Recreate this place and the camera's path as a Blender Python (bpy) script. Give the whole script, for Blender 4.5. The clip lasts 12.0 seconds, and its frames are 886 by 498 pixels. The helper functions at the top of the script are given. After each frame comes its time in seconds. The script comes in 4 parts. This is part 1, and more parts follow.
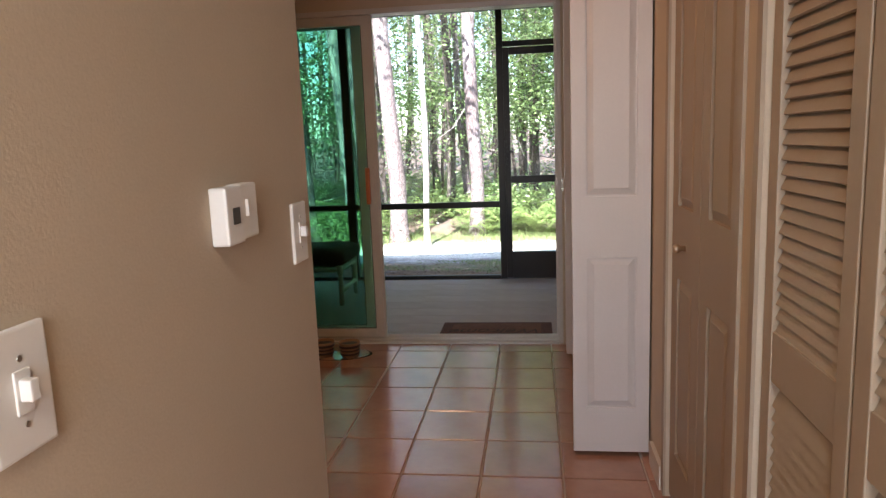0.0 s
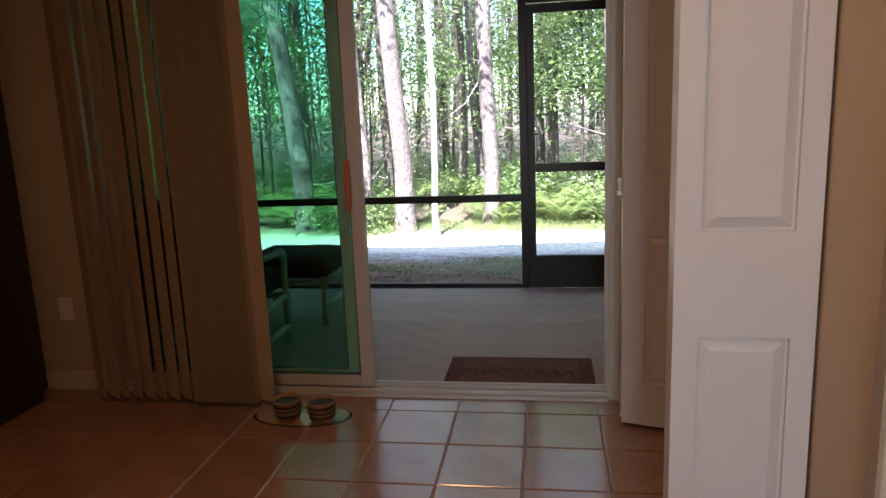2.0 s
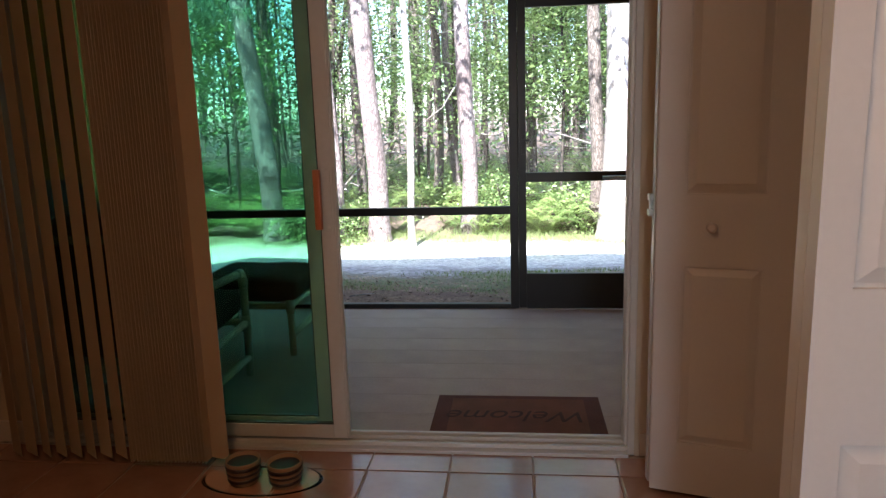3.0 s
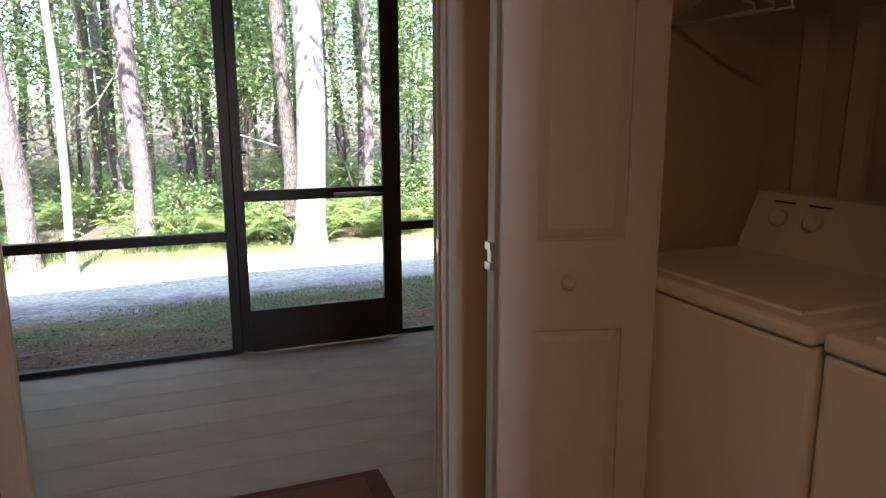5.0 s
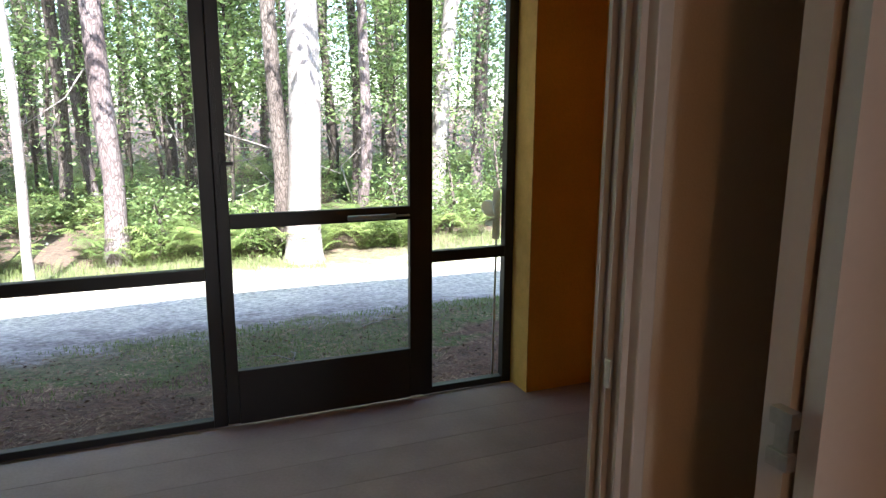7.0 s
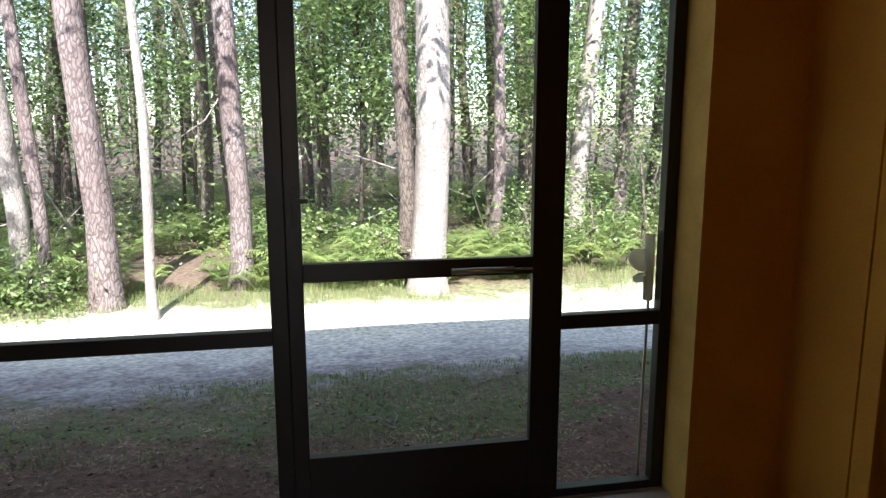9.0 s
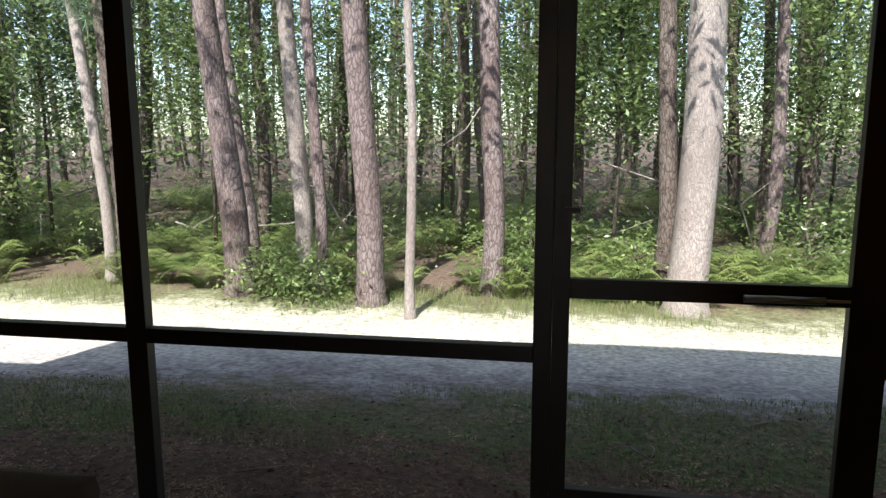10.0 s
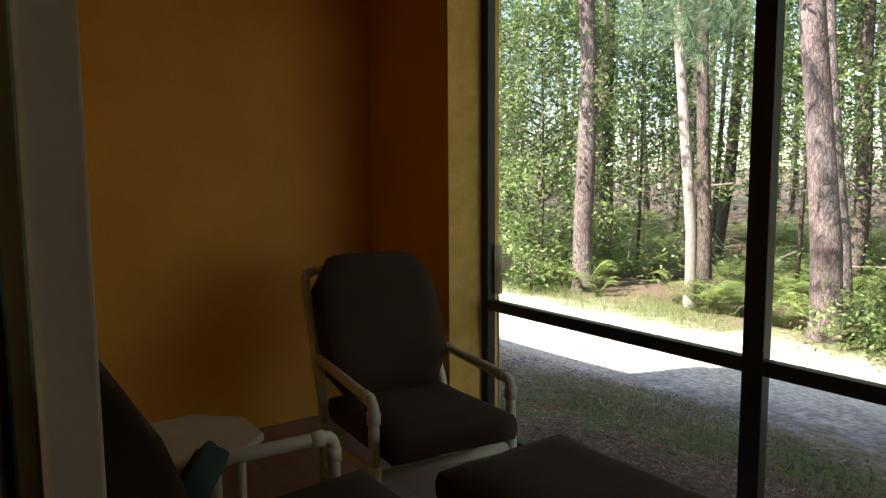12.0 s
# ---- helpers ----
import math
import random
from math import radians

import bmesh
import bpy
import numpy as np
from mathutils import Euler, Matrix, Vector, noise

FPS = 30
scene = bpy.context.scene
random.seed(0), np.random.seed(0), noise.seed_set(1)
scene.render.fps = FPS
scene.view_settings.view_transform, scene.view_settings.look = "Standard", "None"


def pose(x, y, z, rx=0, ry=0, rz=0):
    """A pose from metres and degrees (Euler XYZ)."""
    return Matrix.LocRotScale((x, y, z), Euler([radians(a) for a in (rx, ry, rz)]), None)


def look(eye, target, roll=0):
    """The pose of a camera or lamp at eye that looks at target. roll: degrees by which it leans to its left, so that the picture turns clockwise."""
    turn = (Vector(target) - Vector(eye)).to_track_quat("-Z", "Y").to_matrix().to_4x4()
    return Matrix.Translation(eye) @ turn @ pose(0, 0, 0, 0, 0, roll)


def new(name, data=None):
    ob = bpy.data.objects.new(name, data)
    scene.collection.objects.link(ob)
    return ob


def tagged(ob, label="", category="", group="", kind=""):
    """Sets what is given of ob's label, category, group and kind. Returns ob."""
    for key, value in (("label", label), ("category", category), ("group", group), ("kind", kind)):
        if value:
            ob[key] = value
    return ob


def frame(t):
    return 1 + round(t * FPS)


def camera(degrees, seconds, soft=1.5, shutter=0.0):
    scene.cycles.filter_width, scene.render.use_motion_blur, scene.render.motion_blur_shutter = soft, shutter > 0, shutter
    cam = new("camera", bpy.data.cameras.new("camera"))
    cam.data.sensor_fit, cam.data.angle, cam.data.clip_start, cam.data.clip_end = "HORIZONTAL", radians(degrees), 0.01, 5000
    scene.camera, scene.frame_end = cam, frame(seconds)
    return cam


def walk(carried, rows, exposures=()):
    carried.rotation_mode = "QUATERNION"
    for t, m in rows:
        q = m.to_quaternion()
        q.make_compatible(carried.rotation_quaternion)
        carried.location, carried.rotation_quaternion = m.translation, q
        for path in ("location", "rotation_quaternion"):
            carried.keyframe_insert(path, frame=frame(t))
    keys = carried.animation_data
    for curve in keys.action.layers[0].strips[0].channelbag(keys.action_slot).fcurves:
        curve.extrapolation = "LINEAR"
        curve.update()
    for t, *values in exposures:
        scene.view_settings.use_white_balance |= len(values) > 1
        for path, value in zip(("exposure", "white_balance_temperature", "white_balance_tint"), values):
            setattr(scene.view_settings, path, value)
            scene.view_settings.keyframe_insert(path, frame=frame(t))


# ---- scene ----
PATH = [
    (0, (0.83, -3.964, 1.263), (0.567, -2.007, 0.948), -2.2),
    (0.5, (0.802, -3.652, 1.272), (0.518, -1.701, 0.939), -2.9),
    (1, (0.73, -3.397, 1.272), (0.446, -1.448, 0.923), -1.9),
    (1.5, (0.710, -3.071, 1.257), (0.412, -1.127, 0.898), -2.3),
    (2, (0.709, -2.819, 1.288), (0.41, -0.878, 0.907), -2.3),
    (2.5, (0.618, -2.564, 1.281), (0.361, -0.617, 0.902), -1.6),
    (3, (0.566, -2.323, 1.274), (0.35, -0.369, 0.907), -1.7),
    (3.5, (0.506, -2.084, 1.315), (0.44, -0.121, 0.936), -1.7),
    (5.3, (0.265, -1.477, 1.341), (1.014, 0.337, 0.954), -0.1),
    (5.5, (0.272, -1.383, 1.339), (1.02, 0.431, 0.954), -0.1),
    (6, (0.27, -1.109, 1.338), (1.03, 0.701, 0.95), 0.1),
    (6.5, (0.303, -0.836, 1.34), (1.056, 0.975, 0.947), 0.2),
    (8.5, (0.621, -0.02, 1.37), (1.194, 1.86, 1.003), -0.2),
    (9, (0.673, 0.119, 1.36), (1.04, 2.055, 1.018), -0.1),
    (9.5, (0.612, 0.291, 1.334), (0.666, 2.264, 1.01), -0.2),
    (10, (0.59, 0.305, 1.336), (0.259, 2.251, 1.026), -0.1),
    (10.5, (0.512, 0.292, 1.357), (-0.160, 2.152, 1.056), -0.3),
    (11, (0.502, 0.318, 1.385), (-0.561, 1.98, 1.085), -1.5),
    (11.5, (0.45, 0.285, 1.36), (-0.942, 1.697, 1.106), -1.2),
    (12, (0.392, 0.22, 1.32), (-1.228, 1.374, 1.111), -0.4),
]
cam = camera(65.7, 12.0, 1.4)
EXPO = ((0, 2.72, 5950, 10), (1, 2.72, 5900, 10), (2, 2.62, 5800, 10), (3.5, 2.7, 5850, 10), (6.5, 2.48, 5950, 10), (8.5, 2.1, 6100, 10), (9.5, 1.45, 6350, 10), (10.5, 0.68, 6550, 10), (11, 0.68, 6600, 10), (11.5, 1.05, 6750, 10), (12, 1.7, 7000, 10))
walk(cam, [(t, look(eye, target, roll)) for t, eye, target, roll in PATH], exposures=EXPO)

# ---- light ----
SUN_EL, SUN_AZ = 46.0, 8.0
world = bpy.data.worlds.new("sky")
scene.world = world
world.use_nodes = True
wn = world.node_tree
sky = wn.nodes.new("ShaderNodeTexSky")
sky.sky_type, sky.sun_disc = "NISHITA", False
sky.sun_elevation, sky.sun_rotation = radians(SUN_EL), radians(180 + SUN_AZ)
wn.links.new(sky.outputs[0], wn.nodes["Background"].inputs[0])
wn.nodes["Background"].inputs[1].default_value = 0.15
sun = new("sun", bpy.data.lights.new("sun", "SUN"))
sun.data.energy, sun.data.angle, sun.data.color = 5.0, radians(0.5), (1.0, 0.97, 0.92)
ca, sa = math.cos(radians(SUN_EL)), math.sin(radians(SUN_EL))
sun.matrix_world = look((0, 0, 0), (math.sin(radians(SUN_AZ)) * ca, math.cos(radians(SUN_AZ)) * ca, -sa))


def area(name, eye, target, w, h, power, color):
    lamp = new(name, bpy.data.lights.new(name, "AREA"))
    lamp.data.shape, lamp.data.size, lamp.data.size_y = "RECTANGLE", w, h
    lamp.data.energy, lamp.data.color = power, color
    lamp.matrix_world = look(eye, target)
    return lamp


# assumed, unseen: daylight of a window at the hall's other end, hall ceiling lamp
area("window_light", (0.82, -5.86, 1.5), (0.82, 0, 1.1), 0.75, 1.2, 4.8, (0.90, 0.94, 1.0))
area("hall_lamp_light", (0.82, -4.7, 2.34), (0.82, -4.7, 0), 0.22, 0.22, 2.9, (1.0, 0.84, 0.64))
# warm fill added for the far doors; no such lamp is known
area("room_lamp_light", (0.1, -2.05, 2.36), (0.1, -2.05, 0), 0.24, 0.24, 2.1, (1.0, 0.50, 0.22))


# ---- materials ----
def mat(name, color, rough=0.6, other=None, scale=8.0, fine=120.0, bump=0.15, metal=0.0, spread=0.12, rand=0.0, island=0.0, stretch=(1, 1, 1), spec=0.5, translucent=0.0, depth=0.004):
    m = bpy.data.materials.new(name)
    m.use_nodes = True
    t, n = m.node_tree, m.node_tree.nodes
    p = n["Principled BSDF"]
    p.inputs["Roughness"].default_value, p.inputs["Metallic"].default_value = rough, metal
    p.inputs["Specular IOR Level"].default_value = spec
    co = n.new("ShaderNodeTexCoord")
    mp = n.new("ShaderNodeMapping")
    mp.inputs["Scale"].default_value = stretch
    t.links.new(co.outputs["Object"], mp.inputs[0])
    big, small = n.new("ShaderNodeTexNoise"), n.new("ShaderNodeTexNoise")
    for node, s, d in ((big, scale, 4.0), (small, fine, 3.0)):
        node.inputs["Scale"].default_value, node.inputs["Detail"].default_value = s, d
        t.links.new(mp.outputs[0], node.inputs["Vector"])
    ramp = n.new("ShaderNodeMapRange")
    ramp.inputs[1].default_value, ramp.inputs[2].default_value = 0.3, 0.7
    t.links.new(big.outputs[0], ramp.inputs[0])
    mix = n.new("ShaderNodeMix")
    mix.data_type = "RGBA"
    other = other or tuple(c * (1 - 2 * spread) for c in color)
    mix.inputs["A"].default_value, mix.inputs["B"].default_value = (*color, 1), (*other, 1)
    t.links.new(ramp.outputs[0], mix.inputs["Factor"])
    hsv = n.new("ShaderNodeHueSaturation")
    t.links.new(mix.outputs["Result"], hsv.inputs["Color"])
    val = n.new("ShaderNodeMath")
    val.operation = "MULTIPLY_ADD"
    t.links.new(small.outputs[0], val.inputs[0])
    val.inputs[1].default_value, val.inputs[2].default_value = spread * 2.5, 1 - spread * 1.25
    last = val
    if rand or island:
        src = n.new("ShaderNodeObjectInfo").outputs["Random"] if rand else n.new("ShaderNodeNewGeometry").outputs["Random Per Island"]
        more = n.new("ShaderNodeMath")
        more.operation = "MULTIPLY_ADD"
        t.links.new(src, more.inputs[0])
        amount = rand or island
        more.inputs[1].default_value, more.inputs[2].default_value = amount, 1 - amount / 2
        both = n.new("ShaderNodeMath")
        both.operation = "MULTIPLY"
        t.links.new(val.outputs[0], both.inputs[0])
        t.links.new(more.outputs[0], both.inputs[1])
        last = both
    t.links.new(last.outputs[0], hsv.inputs["Value"])
    t.links.new(hsv.outputs[0], p.inputs["Base Color"])
    if bump:
        b = n.new("ShaderNodeBump")
        b.inputs["Strength"].default_value, b.inputs["Distance"].default_value = bump, depth
        t.links.new(small.outputs[0], b.inputs["Height"])
        t.links.new(b.outputs[0], p.inputs["Normal"])
    if translucent:
        tr, ms = n.new("ShaderNodeBsdfTranslucent"), n.new("ShaderNodeMixShader")
        t.links.new(hsv.outputs[0], tr.inputs[0])
        ms.inputs[0].default_value = translucent
        t.links.new(p.outputs[0], ms.inputs[1])
        t.links.new(tr.outputs[0], ms.inputs[2])
        t.links.new(ms.outputs[0], n["Material Output"].inputs[0])
    return m


WALL = mat("beige_wall_paint", (0.52, 0.43, 0.318), 0.7, scale=1.5, fine=260, bump=0.25, spread=0.05, depth=0.002)
CEIL = mat("ceiling_paint", (0.72, 0.68, 0.62), 0.9, fine=180, bump=0.5, spread=0.05)
DOORWHITE = mat("white_door_paint", (0.58, 0.55, 0.53), 0.42, scale=3, fine=90, bump=0.05, spread=0.03)
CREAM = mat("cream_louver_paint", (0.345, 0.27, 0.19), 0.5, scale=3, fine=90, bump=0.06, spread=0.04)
TRIM = mat("white_trim_paint", (0.58, 0.52, 0.45), 0.4, scale=3, fine=80, bump=0.05, spread=0.04)
TILE = mat("terracotta_tile", (0.38, 0.205, 0.135), 0.17, other=(0.30, 0.155, 0.105), scale=5, fine=40, bump=0.05, spread=0.10, rand=0.22, spec=0.9)
GROUT = mat("grout", (0.42, 0.31, 0.24), 0.9, fine=150, bump=0.3)
ALU = mat("white_aluminium", (0.56, 0.54, 0.51), 0.38, scale=4, fine=60, bump=0.03, spread=0.05)
ALUDARK = mat("bronze_screen_frame", (0.018, 0.016, 0.015), 0.42, scale=6, fine=90, bump=0.05, spread=0.10)
METAL = mat("bare_metal", (0.60, 0.58, 0.54), 0.3, metal=1.0, bump=0.05)
BRASS = mat("brass", (0.68, 0.61, 0.50), 0.3, metal=1.0, bump=0.04)
WOODHANDLE = mat("orange_wood_handle", (0.45, 0.13, 0.04), 0.4, stretch=(6, 6, 1), scale=6, fine=60, bump=0.1)
VANE = mat("blind_vane", (0.58, 0.46, 0.33), 0.55, scale=3, fine=120, bump=0.1, spread=0.04, translucent=0.25, rand=0.08)
PLASTIC = mat("white_plastic", (0.74, 0.72, 0.68), 0.35, bump=0.02, spread=0.02)
DARKPLASTIC = mat("dark_plastic", (0.02, 0.02, 0.02), 0.3, bump=0.02)
ENAMEL = mat("white_enamel", (0.74, 0.72, 0.68), 0.22, scale=2, fine=50, bump=0.02, spread=0.03)
ORANGE = mat("orange_stucco", (0.80, 0.385, 0.05), 0.85, other=(0.70, 0.315, 0.04), scale=2.0, fine=90, bump=0.5, spread=0.07)
YELLOW = mat("ochre_corner_paint", (0.78, 0.49, 0.13), 0.8, other=(0.62, 0.36, 0.08), scale=9.0, fine=60, bump=0.4, spread=0.08)
PORCHFLOOR = mat("porch_floor_board", (0.40, 0.30, 0.28), 0.7, other=(0.32, 0.235, 0.22), scale=4, fine=70, bump=0.25, spread=0.10, rand=0.10)
GREENDOOR = mat("dark_green_door_paint", (0.005, 0.016, 0.011), 0.7, spec=0.08, scale=4, fine=70, bump=0.1)
CUSHION = mat("brown_fabric", (0.055, 0.026, 0.015), 0.95, scale=6, fine=260, bump=0.4, spread=0.12)
TEAL = mat("dark_teal_fabric", (0.009, 0.033, 0.03), 0.9, fine=220, bump=0.4)
PVC = mat("cream_pvc_pipe", (0.62, 0.56, 0.46), 0.4, scale=5, fine=60, bump=0.03, spread=0.06)
TABLETOP = mat("cream_table_top", (0.56, 0.50, 0.40), 0.45, scale=4, fine=80, bump=0.08)
MATRED = mat("dark_red_mat_border", (0.11, 0.03, 0.022), 0.95, scale=9, fine=240, bump=0.8, spread=0.15)
MAT = mat("coir_mat", (0.17, 0.055, 0.03), 0.95, scale=9, fine=240, bump=0.8, spread=0.15)
MATDARK = mat("coir_mat_print", (0.06, 0.022, 0.015), 0.95, fine=240, bump=0.6)
DARKWOOD = mat("dark_wood", (0.035, 0.022, 0.016), 0.4, stretch=(8, 8, 1), scale=3, fine=40, bump=0.1)
ROOF = mat("roof_shingle", (0.12, 0.10, 0.09), 0.9, fine=30, bump=0.5)


def bark_mat(name, color, crevice, patch, plates=15.0, spread=0.35):
    """Scaly bark: upright plates with dark crevices, and paler lichen patches."""
    m = mat(name, color, 0.92, other=patch, scale=2.6, fine=42.0, bump=0, spread=spread, stretch=(1, 1, 0.55))
    t, n = m.node_tree, m.node_tree.nodes
    p = n["Principled BSDF"]
    old = p.inputs["Base Color"].links[0].from_socket
    co, mp, vo = n.new("ShaderNodeTexCoord"), n.new("ShaderNodeMapping"), n.new("ShaderNodeTexVoronoi")
    warp, add = n.new("ShaderNodeTexNoise"), n.new("ShaderNodeMixRGB")
    warp.inputs["Scale"].default_value = 9.0
    t.links.new(co.outputs["Object"], warp.inputs["Vector"])
    add.blend_type = "LINEAR_LIGHT"
    add.inputs[0].default_value = 0.04
    t.links.new(co.outputs["Object"], add.inputs[1])
    t.links.new(warp.outputs["Color"], add.inputs[2])
    mp.inputs["Scale"].default_value = (1, 1, 0.24)
    t.links.new(add.outputs[0], mp.inputs[0])
    vo.feature = "DISTANCE_TO_EDGE"
    vo.inputs["Scale"].default_value = plates
    t.links.new(mp.outputs[0], vo.inputs["Vector"])
    rg = n.new("ShaderNodeMapRange")
    rg.inputs[1].default_value, rg.inputs[2].default_value = 0.0, 0.16
    t.links.new(vo.outputs["Distance"], rg.inputs[0])
    mx = n.new("ShaderNodeMix")
    mx.data_type = "RGBA"
    mx.inputs["A"].default_value = (*crevice, 1)
    t.links.new(rg.outputs[0], mx.inputs["Factor"])
    t.links.new(old, mx.inputs["B"])
    t.links.new(mx.outputs["Result"], p.inputs["Base Color"])
    b = n.new("ShaderNodeBump")
    b.inputs["Strength"].default_value, b.inputs["Distance"].default_value = 0.4, 0.02
    t.links.new(rg.outputs[0], b.inputs["Height"])
    t.links.new(b.outputs[0], p.inputs["Normal"])
    return m


BARK = bark_mat("pine_bark", (0.14, 0.10, 0.094), (0.095, 0.068, 0.062), (0.25, 0.21, 0.205), 27.0, 0.45)
PALEBARK = bark_mat("pale_bark", (0.40, 0.36, 0.33), (0.24, 0.205, 0.185), (0.25, 0.205, 0.185), 40.0, 0.38)
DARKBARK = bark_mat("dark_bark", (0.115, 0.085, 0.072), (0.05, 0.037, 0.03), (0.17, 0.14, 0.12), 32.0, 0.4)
LEAF = mat("leaf", (0.33, 0.42, 0.165), 0.32, other=(0.09, 0.15, 0.05), scale=1.2, fine=20, bump=0, island=1.0, translucent=0.45)
LEAFDARK = mat("dark_glossy_leaf", (0.17, 0.24, 0.115), 0.28, other=(0.065, 0.115, 0.05), scale=2, fine=20, bump=0, island=0.6, translucent=0.2)
FERN = mat("fern_frond", (0.30, 0.36, 0.12), 0.5, other=(0.13, 0.20, 0.06), scale=2, fine=20, bump=0, island=0.5, translucent=0.35)
NEEDLE = mat("pine_needles", (0.24, 0.34, 0.20), 0.5, other=(0.06, 0.11, 0.05), scale=2, fine=20, bump=0, island=0.4, translucent=0.3)
GRASS = mat("grass_blade", (0.16, 0.22, 0.06), 0.6, other=(0.22, 0.25, 0.10), scale=1.5, fine=20, bump=0, island=0.5, translucent=0.3)
LITTER = mat("leaf_litter", (0.36, 0.24, 0.17), 0.9, other=(0.10, 0.055, 0.038), scale=3, fine=20, bump=0, island=1.2)
SHELL = mat("pale_translucent_plastic", (0.88, 0.84, 0.72), 0.5, bump=0.05, spread=0.04, translucent=0.7)


def glass_mat(name="green_tinted_glass", color=(0.37, 0.61, 0.51)):
    m = bpy.data.materials.new(name)
    m.use_nodes = True
    p = m.node_tree.nodes["Principled BSDF"]
    p.inputs["Base Color"].default_value = (*color, 1)
    p.inputs["Roughness"].default_value, p.inputs["IOR"].default_value = 0.0, 1.3
    p.inputs["Transmission Weight"].default_value = 1.0
    return m


def ground_mat():
    m = bpy.data.materials.new("sandy_ground")
    m.use_nodes = True
    t, n = m.node_tree, m.node_tree.nodes
    p = n["Principled BSDF"]
    p.inputs["Roughness"].default_value = 0.95
    co, sep = n.new("ShaderNodeTexCoord"), n.new("ShaderNodeSeparateXYZ")
    t.links.new(co.outputs["Object"], sep.inputs[0])
    big, mid, small = n.new("ShaderNodeTexNoise"), n.new("ShaderNodeTexNoise"), n.new("ShaderNodeTexNoise")
    for node, s in ((big, 0.9), (mid, 5.0), (small, 22.0)):
        node.inputs["Scale"].default_value, node.inputs["Detail"].default_value = s, 6.0
        t.links.new(co.outputs["Object"], node.inputs["Vector"])
    wob = n.new("ShaderNodeMath")
    wob.operation = "MULTIPLY_ADD"
    t.links.new(big.outputs[0], wob.inputs[0])
    wob.inputs[1].default_value = 1.6
    west = n.new("ShaderNodeMath")  # more open sand to the west, carrying the pale band into the sunlit patch
    west.operation = "SUBTRACT"
    west.inputs[0].default_value = -1.6
    t.links.new(sep.outputs["X"], west.inputs[1])
    clip = n.new("ShaderNodeClamp")
    clip.inputs["Max"].default_value = 3.0
    t.links.new(west.outputs[0], clip.inputs["Value"])
    shifted = n.new("ShaderNodeMath")
    shifted.operation = "MULTIPLY_ADD"
    t.links.new(clip.outputs[0], shifted.inputs[0])
    shifted.inputs[1].default_value = 0.5
    t.links.new(sep.outputs["Y"], shifted.inputs[2])
    least, kept = n.new("ShaderNodeMath"), n.new("ShaderNodeMath")
    least.operation, kept.operation = "MAXIMUM", "MINIMUM"
    t.links.new(sep.outputs["Y"], least.inputs[0])
    least.inputs[1].default_value = 5.9
    t.links.new(shifted.outputs[0], kept.inputs[0])
    t.links.new(least.outputs[0], kept.inputs[1])
    t.links.new(kept.outputs[0], wob.inputs[2])
    wob2 = n.new("ShaderNodeMath")
    wob2.operation = "MULTIPLY_ADD"
    t.links.new(mid.outputs[0], wob2.inputs[0])
    wob2.inputs[1].default_value = 1.5
    t.links.new(wob.outputs[0], wob2.inputs[2])
    scl = n.new("ShaderNodeMath")
    scl.operation = "MULTIPLY"
    t.links.new(wob2.outputs[0], scl.inputs[0])
    scl.inputs[1].default_value = 0.1
    ramp = n.new("ShaderNodeValToRGB")
    cr = ramp.color_ramp
    # sunlight painted in: palest sand in the sun strip, lilac-grey in the shade
    stops = ((0.43, (0.15, 0.076, 0.058)), (0.49, (0.16, 0.088, 0.062)), (0.515, (0.11, 0.135, 0.042)), (0.58, (0.165, 0.145, 0.085)), (0.625, (0.30, 0.255, 0.26)), (0.68, (0.50, 0.46, 0.44)), (0.76, (0.62, 0.585, 0.52)),
             (0.86, (0.50, 0.48, 0.36)), (0.92, (0.17, 0.175, 0.085)), (0.99, (0.16, 0.11, 0.08)))
    cr.elements[0].position, cr.elements[0].color = stops[0][0], (*stops[0][1], 1)
    cr.elements[1].position, cr.elements[1].color = stops[-1][0], (*stops[-1][1], 1)
    for pos, c in stops[1:-1]:
        cr.elements.new(pos).color = (*c, 1)
    t.links.new(scl.outputs[0], ramp.inputs[0])
    hsv, val = n.new("ShaderNodeHueSaturation"), n.new("ShaderNodeMath")
    val.operation = "MULTIPLY_ADD"
    t.links.new(small.outputs[0], val.inputs[0])
    val.inputs[1].default_value, val.inputs[2].default_value = 2.0, -0.08
    t.links.new(ramp.outputs[0], hsv.inputs["Color"])
    t.links.new(val.outputs[0], hsv.inputs["Value"])
    t.links.new(hsv.outputs[0], p.inputs["Base Color"])
    b = n.new("ShaderNodeBump")
    b.inputs["Strength"].default_value, b.inputs["Distance"].default_value = 0.8, 0.03
    t.links.new(small.outputs[0], b.inputs["Height"])
    t.links.new(b.outputs[0], p.inputs["Normal"])
    return m


GLASS, GROUND = glass_mat(), ground_mat()


# ---- building helpers ----
def box(bm, x0, x1, y0, y1, z0, z1):
    v = [bm.verts.new(c) for c in ((x0, y0, z0), (x1, y0, z0), (x1, y1, z0), (x0, y1, z0), (x0, y0, z1), (x1, y0, z1), (x1, y1, z1), (x0, y1, z1))]
    for f in ((0, 3, 2, 1), (4, 5, 6, 7), (0, 1, 5, 4), (1, 2, 6, 5), (2, 3, 7, 6), (3, 0, 4, 7)):
        bm.faces.new([v[i] for i in f])
    return v


